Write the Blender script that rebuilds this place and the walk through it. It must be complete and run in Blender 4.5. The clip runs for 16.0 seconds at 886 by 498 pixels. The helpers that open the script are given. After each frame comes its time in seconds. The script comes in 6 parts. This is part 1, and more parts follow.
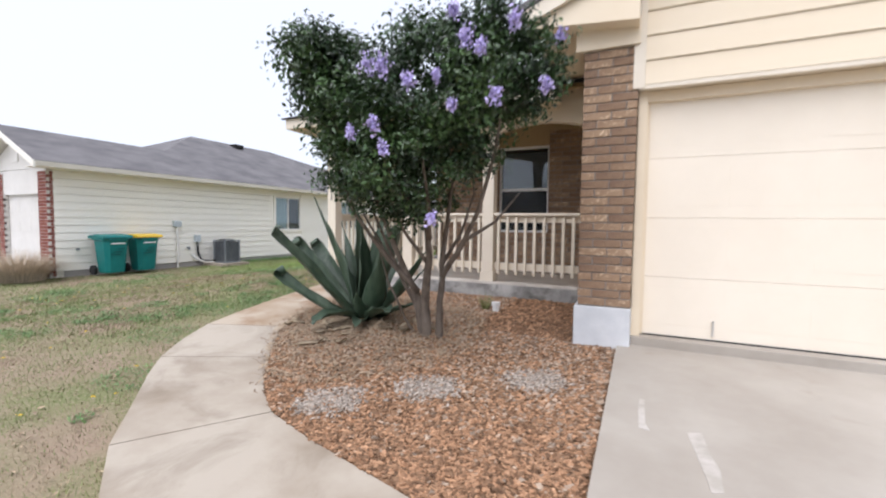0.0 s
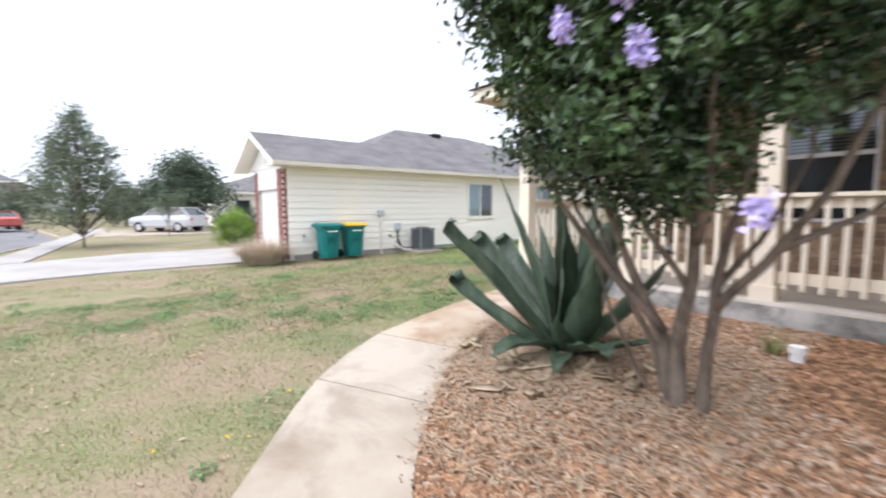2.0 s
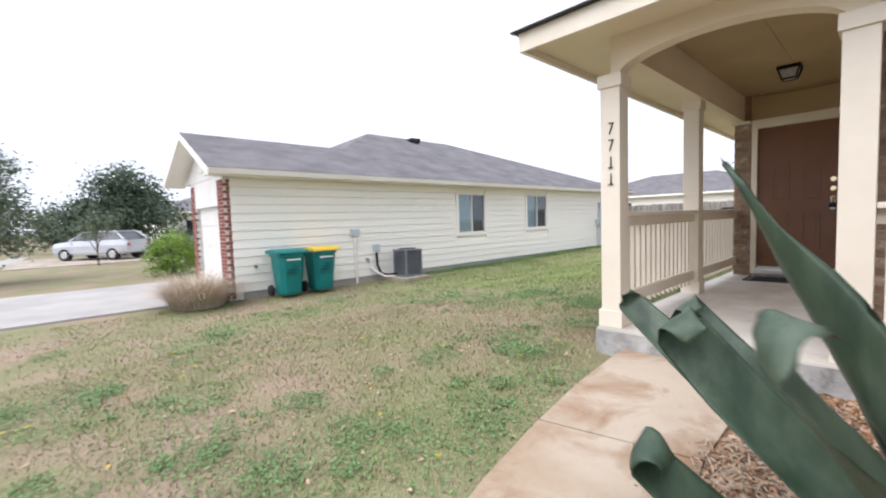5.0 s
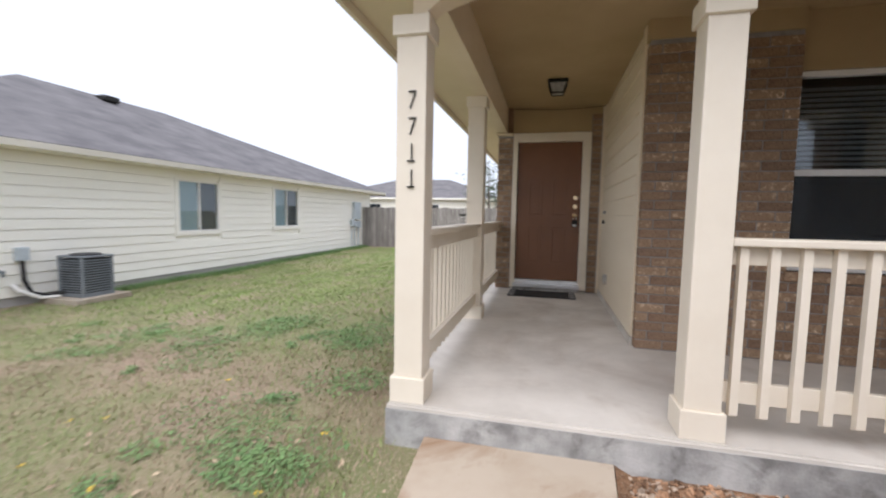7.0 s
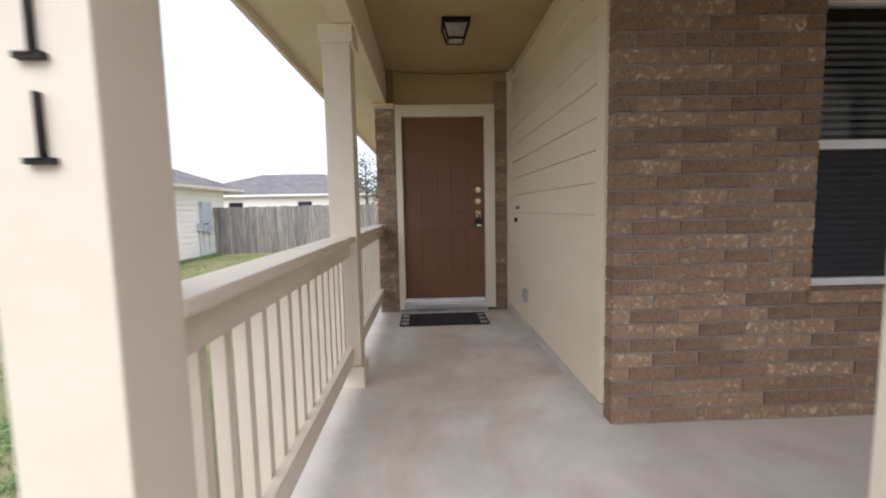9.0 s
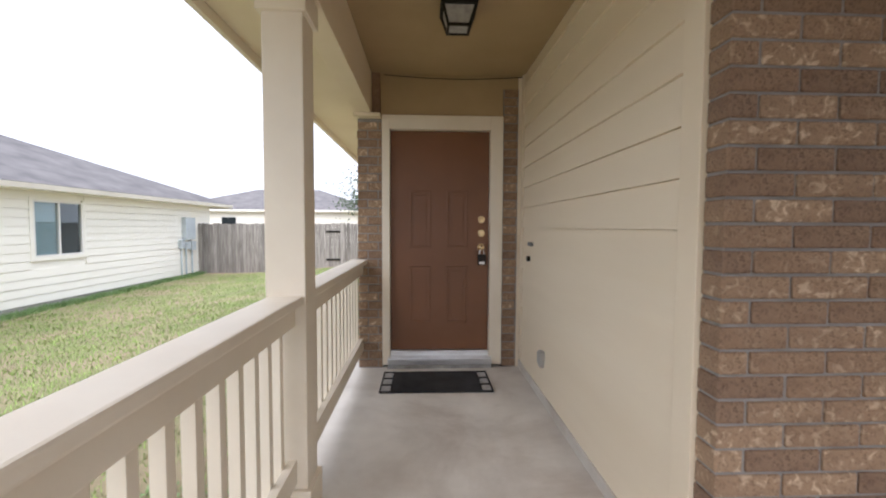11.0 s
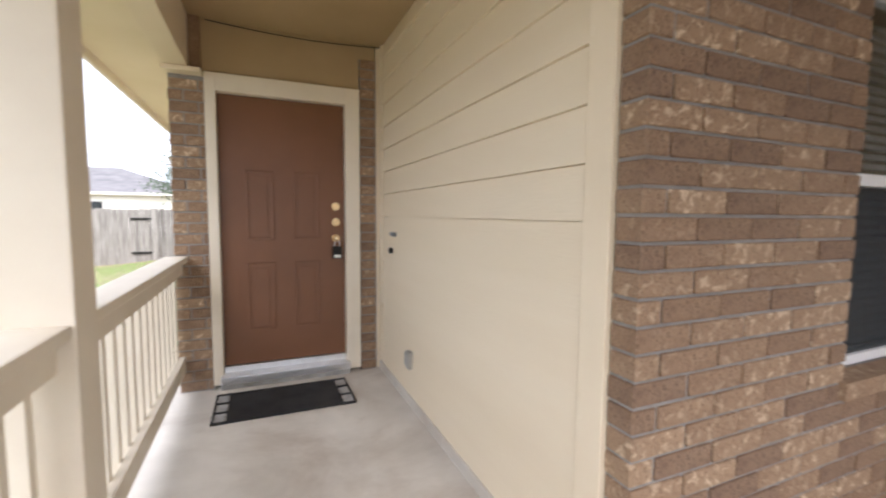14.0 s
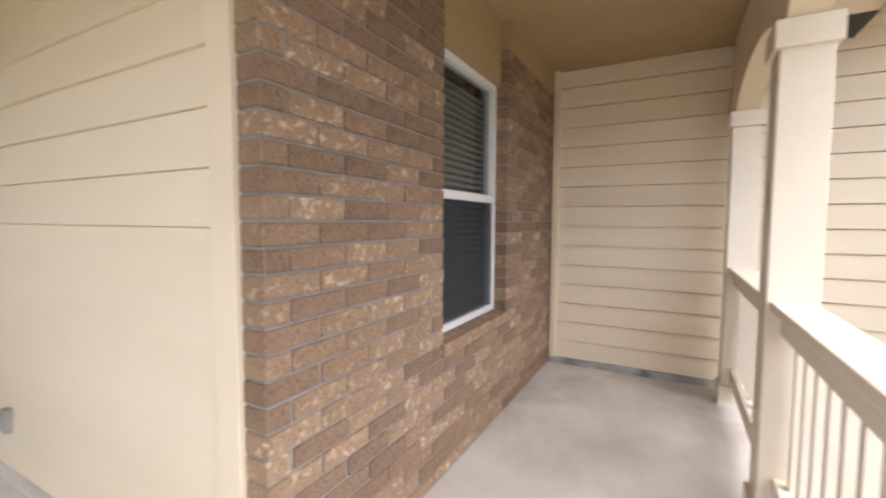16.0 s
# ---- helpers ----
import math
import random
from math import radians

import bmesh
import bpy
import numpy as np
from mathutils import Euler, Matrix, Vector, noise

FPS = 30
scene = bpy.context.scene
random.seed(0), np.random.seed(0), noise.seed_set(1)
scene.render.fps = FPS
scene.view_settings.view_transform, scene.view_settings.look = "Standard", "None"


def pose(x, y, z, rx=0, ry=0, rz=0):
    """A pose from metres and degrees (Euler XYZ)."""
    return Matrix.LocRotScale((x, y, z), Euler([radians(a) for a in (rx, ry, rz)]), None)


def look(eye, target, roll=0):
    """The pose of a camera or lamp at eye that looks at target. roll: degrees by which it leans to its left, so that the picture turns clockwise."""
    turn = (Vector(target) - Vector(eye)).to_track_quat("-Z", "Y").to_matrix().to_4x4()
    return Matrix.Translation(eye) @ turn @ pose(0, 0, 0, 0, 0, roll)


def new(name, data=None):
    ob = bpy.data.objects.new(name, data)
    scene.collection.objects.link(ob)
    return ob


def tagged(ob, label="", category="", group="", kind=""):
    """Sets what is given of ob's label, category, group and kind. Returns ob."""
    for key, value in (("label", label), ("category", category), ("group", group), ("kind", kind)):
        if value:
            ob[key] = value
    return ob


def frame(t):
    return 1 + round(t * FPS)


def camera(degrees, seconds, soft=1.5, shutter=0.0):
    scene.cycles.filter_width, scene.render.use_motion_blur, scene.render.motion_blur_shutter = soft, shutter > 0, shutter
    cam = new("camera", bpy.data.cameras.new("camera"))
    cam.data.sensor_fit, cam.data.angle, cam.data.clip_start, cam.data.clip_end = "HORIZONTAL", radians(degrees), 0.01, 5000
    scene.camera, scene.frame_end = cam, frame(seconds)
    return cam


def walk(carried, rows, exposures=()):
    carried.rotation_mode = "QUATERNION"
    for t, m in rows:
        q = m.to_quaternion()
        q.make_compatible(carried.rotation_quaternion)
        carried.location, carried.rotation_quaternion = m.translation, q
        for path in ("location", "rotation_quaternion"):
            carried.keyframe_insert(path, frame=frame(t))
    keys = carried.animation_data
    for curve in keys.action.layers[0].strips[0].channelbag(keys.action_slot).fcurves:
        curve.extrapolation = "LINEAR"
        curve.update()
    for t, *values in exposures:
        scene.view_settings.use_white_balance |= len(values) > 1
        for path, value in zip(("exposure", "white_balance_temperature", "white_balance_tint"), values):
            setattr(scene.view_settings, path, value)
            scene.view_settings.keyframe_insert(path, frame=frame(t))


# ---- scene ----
cam = camera(92.1, 16.0, 2.0, 0.5)
PATH = [
    (0, (0.039, 0.006, 1.47), (-0.811, 1.813, 1.356), 0.7),
    (0.5, (-0.098, 0.34, 1.454), (-1.053, 2.084, 1.234), -0.1),
    (1, (-0.251, 0.65, 1.522), (-1.316, 2.325, 1.279), 2.1),
    (1.5, (-0.54, 0.96, 1.53), (-1.808, 2.496, 1.352), 1.3),
    (2, (-0.908, 1.171, 1.521), (-2.448, 2.432, 1.332), -0.2),
    (2.5, (-1.292, 1.458, 1.58), (-2.97, 2.531, 1.399), 0.8),
    (3, (-1.663, 1.692, 1.612), (-3.353, 2.754, 1.478), 2.5),
    (3.2, (-1.788, 1.768, 1.623), (-3.474, 2.836, 1.501), 1.7),
    (5.3, (-3.574, 2.552, 1.625), (-4.958, 3.986, 1.459), -0.7),
    (5.5, (-3.696, 2.631, 1.62), (-5.028, 4.111, 1.431), 0.2),
    (6, (-3.976, 2.935, 1.696), (-5.048, 4.616, 1.533), -1.2),
    (6.5, (-4.173, 3.355, 1.709), (-4.864, 5.229, 1.603), -0.1),
    (7, (-4.311, 3.797, 1.739), (-4.786, 5.733, 1.58), 1.1),
    (7.5, (-4.45, 4.236, 1.799), (-4.625, 6.219, 1.604), -1.1),
    (8, (-4.455, 4.711, 1.79), (-4.491, 6.707, 1.671), -0.6),
    (8.5, (-4.49, 5.133, 1.787), (-4.488, 7.127, 1.628), 0.6),
    (9, (-4.535, 5.509, 1.817), (-4.463, 7.499, 1.63), -1.1),
    (9.5, (-4.492, 5.82, 1.841), (-4.381, 7.813, 1.721), -0.2),
    (9.7, (-4.451, 5.919, 1.858), (-4.379, 7.916, 1.773), 0.7),
    (11.8, (-4.494, 6.67, 1.981), (-4.402, 8.661, 1.819), 0.1),
    (12, (-4.5, 6.717, 1.979), (-4.411, 8.703, 1.76), 0.4),
    (12.5, (-4.542, 6.803, 1.973), (-4.327, 8.782, 1.778), -0.3),
    (13, (-4.565, 6.854, 1.966), (-4.236, 8.819, 1.789), 0.3),
    (13.5, (-4.561, 6.862, 1.965), (-4.002, 8.773, 1.78), 0.5),
    (14, (-4.515, 6.851, 1.968), (-3.732, 8.685, 1.809), 0.5),
    (14.5, (-4.474, 6.827, 1.963), (-3.408, 8.512, 1.804), 0.7),
    (15, (-4.433, 6.798, 1.966), (-3.107, 8.289, 1.819), 0.4),
    (15.5, (-4.412, 6.748, 1.968), (-2.839, 7.976, 1.838), 0.2),
    (16, (-4.382, 6.684, 1.974), (-2.626, 7.632, 1.844), 0.3),
]
EXPO_KEYS = [(t, stops, 6250, 16) for t, stops in ((0.0, 0.08), (1.0, 0.28), (1.5, 0.42), (2.0, 0.52), (2.5, 0.58), (3.0, 0.5), (5.5, 0.29), (7.0, 0.16), (8.0, 0.18), (9.0, 0.36), (10.5, 0.64), (12.5, 0.86), (13.5, 1.08), (15.0, 1.48), (16.0, 1.57))]
walk(cam, [(t, look(eye, target, roll)) for t, eye, target, roll in PATH], EXPO_KEYS)

# ---- world, sun ----
world = bpy.data.worlds.new("overcast_sky")
scene.world = world
world.use_nodes = True
wn = world.node_tree
wn.nodes.clear()
w_out = wn.nodes.new("ShaderNodeOutputWorld")
w_bg = wn.nodes.new("ShaderNodeBackground")
w_sky = wn.nodes.new("ShaderNodeTexSky")
w_sky.sky_type = "NISHITA"
w_sky.sun_disc = False
w_sky.sun_elevation = radians(58)
w_sky.sun_rotation = radians(185)
w_sky.air_density, w_sky.dust_density = 1.0, 4.0
w_mix = wn.nodes.new("ShaderNodeMixRGB")
w_mix.inputs[0].default_value = 0.82
w_mix.inputs[2].default_value = (12.2, 13.2, 14.3, 1)
wn.links.new(w_sky.outputs[0], w_mix.inputs[1])
wn.links.new(w_mix.outputs[0], w_bg.inputs[0])
w_bg.inputs[1].default_value = 0.089
wn.links.new(w_bg.outputs[0], w_out.inputs[0])

sun = new("sun", bpy.data.lights.new("sun", "SUN"))
sun.data.energy = 2.75
sun.data.angle = radians(70)
sun.data.color = (1.0, 0.985, 0.965)
sun.matrix_world = look((0, 0, 0), (0.08, 1.0, -1.6))


# ---- materials ----
def mat(name, c1, c2, rough=0.7, scale=8.0, fine=90.0, bump=0.15, metal=0.0, mix3=None, island=0.0, rnd=0.0, stretch=(1, 1, 1), spec=0.4, detail=6.0, lo=0.35, hi=0.65, stain=None):
    m = bpy.data.materials.new(name)
    m.use_nodes = True
    t = m.node_tree
    b = t.nodes["Principled BSDF"]
    b.inputs["Roughness"].default_value = rough
    b.inputs["Metallic"].default_value = metal
    b.inputs["Specular IOR Level"].default_value = spec
    co = t.nodes.new("ShaderNodeTexCoord")
    mp = t.nodes.new("ShaderNodeMapping")
    mp.inputs["Scale"].default_value = stretch
    t.links.new(co.outputs["Object"], mp.inputs[0])
    n1 = t.nodes.new("ShaderNodeTexNoise")
    n1.inputs["Scale"].default_value = scale
    n1.inputs["Detail"].default_value = detail
    n1.inputs["Roughness"].default_value = 0.6
    t.links.new(mp.outputs[0], n1.inputs["Vector"])
    r1 = t.nodes.new("ShaderNodeValToRGB")
    r1.color_ramp.elements[0].position, r1.color_ramp.elements[1].position = lo, hi
    r1.color_ramp.elements[0].color, r1.color_ramp.elements[1].color = (*c1, 1), (*c2, 1)
    t.links.new(n1.outputs[0], r1.inputs[0])
    n2 = t.nodes.new("ShaderNodeTexNoise")
    n2.inputs["Scale"].default_value = fine
    n2.inputs["Detail"].default_value = 4
    t.links.new(mp.outputs[0], n2.inputs["Vector"])
    col = r1.outputs[0]
    if mix3:
        r2 = t.nodes.new("ShaderNodeValToRGB")
        r2.color_ramp.elements[0].position, r2.color_ramp.elements[1].position = 0.5, 0.68
        r2.color_ramp.elements[0].color, r2.color_ramp.elements[1].color = (0, 0, 0, 1), (1, 1, 1, 1)
        t.links.new(n2.outputs[0], r2.inputs[0])
        mx = t.nodes.new("ShaderNodeMixRGB")
        mx.inputs[2].default_value = (*mix3, 1)
        t.links.new(r2.outputs[0], mx.inputs[0])
        t.links.new(col, mx.inputs[1])
        col = mx.outputs[0]
    if stain:
        sc_, sz_, a_, b_ = stain
        n3 = t.nodes.new("ShaderNodeTexNoise")
        n3.inputs["Scale"].default_value = sz_
        n3.inputs["Detail"].default_value = 7
        n3.inputs["Roughness"].default_value = 0.65
        n3.inputs["Distortion"].default_value = 0.6
        off_ = t.nodes.new("ShaderNodeVectorMath")
        off_.operation = "ADD"
        off_.inputs[1].default_value = (13.7, 4.1, 7.7)
        t.links.new(mp.outputs[0], off_.inputs[0])
        t.links.new(off_.outputs[0], n3.inputs["Vector"])
        r3 = t.nodes.new("ShaderNodeValToRGB")
        r3.color_ramp.elements[0].position, r3.color_ramp.elements[1].position = a_, b_
        r3.color_ramp.elements[0].color, r3.color_ramp.elements[1].color = (0, 0, 0, 1), (0.75, 0.75, 0.75, 1)
        t.links.new(n3.outputs[0], r3.inputs[0])
        m3 = t.nodes.new("ShaderNodeMixRGB")
        m3.inputs[2].default_value = (*sc_, 1)
        t.links.new(r3.outputs[0], m3.inputs[0])
        t.links.new(col, m3.inputs[1])
        col = m3.outputs[0]
    if island or rnd:
        src = t.nodes.new("ShaderNodeNewGeometry").outputs["Random Per Island"] if island else t.nodes.new("ShaderNodeObjectInfo").outputs["Random"]
        k = island or rnd
        mr = t.nodes.new("ShaderNodeMapRange")
        mr.inputs[3].default_value, mr.inputs[4].default_value = 1 - k, 1 + k
        t.links.new(src, mr.inputs[0])
        hs = t.nodes.new("ShaderNodeHueSaturation")
        t.links.new(mr.outputs[0], hs.inputs["Value"])
        t.links.new(col, hs.inputs["Color"])
        col = hs.outputs[0]
    t.links.new(col, b.inputs["Base Color"])
    if bump:
        bp = t.nodes.new("ShaderNodeBump")
        bp.inputs["Strength"].default_value = bump
        bp.inputs["Distance"].default_value = 0.01
        t.links.new(n2.outputs[0], bp.inputs["Height"])
        t.links.new(bp.outputs[0], b.inputs["Normal"])
    return m


def brick_mat(name, ca, cb, cc, pale):
    """Fired brick: a tone of its own for each piece, mottled, with pale scratches."""
    m = mat(name, ca, cb, 0.9, 14, 110, 1.0, spec=0.2, mix3=tuple(0.5 * c for c in ca))
    t = m.node_tree
    b = t.nodes["Principled BSDF"]
    base = b.inputs["Base Color"].links[0].from_socket
    oi = t.nodes.new("ShaderNodeObjectInfo")
    ge = t.nodes.new("ShaderNodeNewGeometry")
    ad = t.nodes.new("ShaderNodeMath")
    ad.operation = "ADD"
    t.links.new(oi.outputs["Random"], ad.inputs[0])
    t.links.new(ge.outputs["Random Per Island"], ad.inputs[1])
    fr = t.nodes.new("ShaderNodeMath")
    fr.operation = "FRACT"
    t.links.new(ad.outputs[0], fr.inputs[0])
    rp = t.nodes.new("ShaderNodeValToRGB")
    e = rp.color_ramp.elements
    e[0].color, e[1].color = (*cc, 1), (*cb, 1)
    e.new(0.45).color = (*ca, 1)
    t.links.new(fr.outputs[0], rp.inputs[0])
    mx = t.nodes.new("ShaderNodeMixRGB")
    mx.inputs[0].default_value = 0.5
    t.links.new(base, mx.inputs[1])
    t.links.new(rp.outputs[0], mx.inputs[2])
    # pale scratches and kiln marks
    co = t.nodes.new("ShaderNodeTexCoord")
    of = t.nodes.new("ShaderNodeVectorMath")
    of.operation = "ADD"
    sc = t.nodes.new("ShaderNodeVectorMath")
    sc.operation = "SCALE"
    sc.inputs[0].default_value = (37, 17, 29)
    t.links.new(fr.outputs[0], sc.inputs["Scale"])
    t.links.new(co.outputs["Object"], of.inputs[0])
    t.links.new(sc.outputs[0], of.inputs[1])
    ns = t.nodes.new("ShaderNodeTexNoise")
    ns.inputs["Scale"].default_value = 28
    ns.inputs["Detail"].default_value = 5
    ns.inputs["Distortion"].default_value = 0.8
    t.links.new(of.outputs[0], ns.inputs["Vector"])
    rs = t.nodes.new("ShaderNodeValToRGB")
    rs.color_ramp.elements[0].position, rs.color_ramp.elements[1].position = 0.545, 0.66
    rs.color_ramp.elements[0].color, rs.color_ramp.elements[1].color = (0, 0, 0, 1), (0.85, 0.85, 0.85, 1)
    t.links.new(ns.outputs[0], rs.inputs[0])
    gate = t.nodes.new("ShaderNodeMath")
    gate.operation = "MULTIPLY"
    t.links.new(rs.outputs[0], gate.inputs[0])
    gm2 = t.nodes.new("ShaderNodeMapRange")
    gm2.inputs[3].default_value, gm2.inputs[4].default_value = -0.3, 0.95
    gm2.inputs[1].default_value, gm2.inputs[2].default_value = 0.1, 0.95
    t.links.new(fr.outputs[0], gm2.inputs[0])
    t.links.new(gm2.outputs[0], gate.inputs[1])
    m2 = t.nodes.new("ShaderNodeMixRGB")
    m2.inputs[2].default_value = (*pale, 1)
    t.links.new(gate.outputs[0], m2.inputs[0])
    t.links.new(mx.outputs[0], m2.inputs[1])
    t.links.new(m2.outputs[0], b.inputs["Base Color"])
    return m


M = {}
M["cream"] = mat("cream_paint", (0.75, 0.635, 0.47), (0.79, 0.68, 0.52), 0.55, 1.6, 60, 0.06)
# the cream paint at about half its tone: porch shade put into the colour
M["shadedcream"] = mat("cream_paint_shade_darkened", (0.38, 0.275, 0.15), (0.43, 0.315, 0.178), 0.7, 1.2, 60, 0.06)
M["trim"] = mat("trim_paint", (0.73, 0.65, 0.53), (0.78, 0.705, 0.585), 0.5, 2.5, 70, 0.05)
M["siding"] = mat("siding_paint", (0.755, 0.645, 0.485), (0.79, 0.685, 0.525), 0.6, 1.1, 45, 0.12, stretch=(0.3, 0.3, 3))
M["nsiding"] = mat("neighbour_siding_paint", (0.83, 0.80, 0.72), (0.88, 0.855, 0.78), 0.65, 0.7, 45, 0.08, stretch=(0.3, 0.3, 2))
M["brick"] = brick_mat("brown_brick", (0.272, 0.174, 0.113), (0.42, 0.288, 0.187), (0.155, 0.098, 0.074), (0.72, 0.55, 0.385))
M["redbrick"] = brick_mat("red_brick", (0.25, 0.085, 0.068), (0.32, 0.13, 0.1), (0.18, 0.06, 0.05), (0.5, 0.3, 0.22))
M["mortar"] = mat("mortar", (0.235, 0.215, 0.2), (0.31, 0.29, 0.27), 0.95, 12, 200, 0.3)
M["whitemortar"] = mat("pale_mortar", (0.6, 0.57, 0.53), (0.7, 0.67, 0.62), 0.95, 12, 200, 0.3)
M["slab"] = mat("porch_concrete", (0.50, 0.46, 0.405), (0.72, 0.675, 0.61), 0.55, 1.4, 120, 0.08, spec=0.5, lo=0.3, hi=0.7, stain=((0.36, 0.29, 0.23), 1.0, 0.5, 0.75))
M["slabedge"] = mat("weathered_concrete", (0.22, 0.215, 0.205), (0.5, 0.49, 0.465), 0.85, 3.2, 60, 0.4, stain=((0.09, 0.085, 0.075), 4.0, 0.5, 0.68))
M["walkrust"] = mat("rust_stained_walk_concrete", (0.34, 0.25, 0.165), (0.46, 0.385, 0.30), 0.85, 1.3, 150, 0.22, lo=0.3, hi=0.62, stain=((0.25, 0.135, 0.065), 1.9, 0.5, 0.68))
M["paleconc"] = mat("pale_grey_concrete", (0.33, 0.315, 0.295), (0.42, 0.40, 0.38), 0.85, 0.8, 120, 0.15)
M["nfascia"] = mat("weathered_fascia_paint", (0.56, 0.52, 0.44), (0.65, 0.61, 0.53), 0.65, 0.9, 45, 0.08)
M["walk"] = mat("walk_concrete", (0.29, 0.232, 0.172), (0.44, 0.385, 0.315), 0.85, 1.1, 150, 0.22, lo=0.3, hi=0.62, stain=((0.21, 0.165, 0.12), 1.4, 0.52, 0.74))
M["drive"] = mat("driveway_concrete", (0.31, 0.27, 0.225), (0.45, 0.415, 0.365), 0.8, 0.9, 150, 0.2, lo=0.25, hi=0.72, stain=((0.27, 0.215, 0.16), 1.1, 0.58, 0.76))
M["splash"] = mat("faded_white_paint", (0.4, 0.365, 0.32), (0.54, 0.505, 0.465), 0.8, 9, 120, 0.2)
M["base"] = mat("pale_painted_concrete", (0.56, 0.58, 0.6), (0.68, 0.69, 0.7), 0.8, 3, 60, 0.3)
M["asphalt"] = mat("asphalt", (0.15, 0.15, 0.155), (0.2, 0.2, 0.205), 0.85, 0.6, 200, 0.2)
M["shingle"] = mat("roof_shingles", (0.118, 0.112, 0.117), (0.185, 0.176, 0.178), 0.9, 1.2, 14, 0.4, stretch=(1, 1, 3))
M["door"] = mat("brown_door_paint", (0.165, 0.068, 0.030), (0.19, 0.08, 0.037), 0.4, 2, 50, 0.04, spec=0.5)
M["garage"] = mat("garage_door_paint", (0.80, 0.72, 0.60), (0.84, 0.76, 0.64), 0.5, 1.5, 60, 0.04)
M["white"] = mat("white_vinyl", (0.78, 0.78, 0.77), (0.83, 0.83, 0.82), 0.4, 3, 50, 0.03)
M["nwhite"] = mat("neighbour_white_paint", (0.72, 0.70, 0.66), (0.78, 0.76, 0.72), 0.55, 2, 50, 0.05)
M["blind"] = mat("grey_blinds", (0.27, 0.285, 0.3), (0.34, 0.355, 0.37), 0.5, 4, 50, 0.02)
# near-black: the lack of light indoors put into the colour, also behind walls
M["dark"] = mat("unlit_interior_black", (0.012, 0.013, 0.016), (0.02, 0.021, 0.025), 0.9, 3, 50, 0.02)
M["paleblind"] = mat("pale_blinds", (0.55, 0.66, 0.66), (0.62, 0.73, 0.73), 0.6, 4, 50, 0.02)
M["screen"] = mat("insect_screen", (0.06, 0.075, 0.08), (0.09, 0.105, 0.11), 0.7, 6, 300, 0.05)
M["black"] = mat("black_metal", (0.018, 0.017, 0.016), (0.03, 0.028, 0.026), 0.45, 6, 90, 0.08, metal=0.6)
M["blackrub"] = mat("black_rubber", (0.012, 0.012, 0.013), (0.03, 0.03, 0.031), 0.75, 5, 140, 0.3)
M["greymat"] = mat("grey_woven_mat", (0.3, 0.29, 0.28), (0.42, 0.41, 0.4), 0.9, 20, 160, 0.3)
M["brass"] = mat("polished_brass", (0.78, 0.6, 0.36), (0.86, 0.7, 0.46), 0.18, 9, 90, 0.02, metal=1.0)
M["alu"] = mat("aluminium", (0.6, 0.6, 0.6), (0.7, 0.7, 0.7), 0.35, 6, 120, 0.05, metal=0.9)
M["teal"] = mat("teal_plastic", (0.0, 0.15, 0.145), (0.005, 0.185, 0.175), 0.45, 3, 70, 0.06)
M["tealdark"] = mat("dark_teal_print", (0.0, 0.055, 0.055), (0.0, 0.075, 0.075), 0.5, 3, 70, 0.03)
M["yellow"] = mat("yellow_plastic", (0.62, 0.42, 0.03), (0.7, 0.48, 0.05), 0.45, 3, 70, 0.05)
M["acgrey"] = mat("grey_sheet_metal", (0.16, 0.18, 0.20), (0.21, 0.23, 0.25), 0.5, 3, 70, 0.05, metal=0.2)
M["acdark"] = mat("dark_coil", (0.02, 0.022, 0.025), (0.04, 0.042, 0.045), 0.6, 30, 200, 0.2)
M["boxgrey"] = mat("grey_utility_box", (0.42, 0.47, 0.5), (0.5, 0.55, 0.58), 0.5, 4, 70, 0.05)
M["outlet"] = mat("dull_metal_cover", (0.36, 0.345, 0.32), (0.44, 0.425, 0.4), 0.5, 9, 80, 0.05, metal=0.3)
M["fence"] = mat("weathered_cedar", (0.16, 0.145, 0.13), (0.30, 0.28, 0.255), 0.9, 3, 60, 0.4, rnd=0.25, stretch=(6, 6, 0.5))
M["bark"] = mat("grey_brown_bark", (0.095, 0.074, 0.058), (0.19, 0.155, 0.125), 0.9, 14, 70, 0.7, stretch=(1, 1, 0.35))
M["leaf"] = mat("laurel_leaves", (0.019, 0.045, 0.014), (0.058, 0.112, 0.034), 0.34, 2.2, 40, 0.0, island=0.6, spec=0.6, lo=0.42, hi=0.58)
M["leaf2"] = mat("oak_leaves", (0.055, 0.085, 0.05), (0.11, 0.15, 0.09), 0.55, 1, 40, 0.0, island=0.4)
M["leafblue"] = mat("cypress_leaves", (0.09, 0.125, 0.07), (0.17, 0.205, 0.13), 0.6, 1, 40, 0.0, island=0.4)
M["hedge"] = mat("hedge_leaves", (0.14, 0.25, 0.03), (0.25, 0.38, 0.06), 0.5, 2, 40, 0.0, island=0.4)
M["flower"] = mat("lilac_petals", (0.42, 0.36, 0.66), (0.6, 0.53, 0.81), 0.6, 30, 90, 0.0, island=0.25)
M["agave"] = mat("agave_skin", (0.024, 0.046, 0.027), (0.062, 0.094, 0.058), 0.46, 9, 130, 0.22, stretch=(1, 1, 0.35), spec=0.4, stain=((0.15, 0.185, 0.13), 3.0, 0.52, 0.75))
M["spine"] = mat("dark_agave_spine", (0.03, 0.02, 0.015), (0.06, 0.04, 0.03), 0.6, 20, 90, 0.1)
M["dryleaf"] = mat("dry_agave_leaf", (0.35, 0.27, 0.18), (0.5, 0.4, 0.28), 0.9, 9, 60, 0.3)
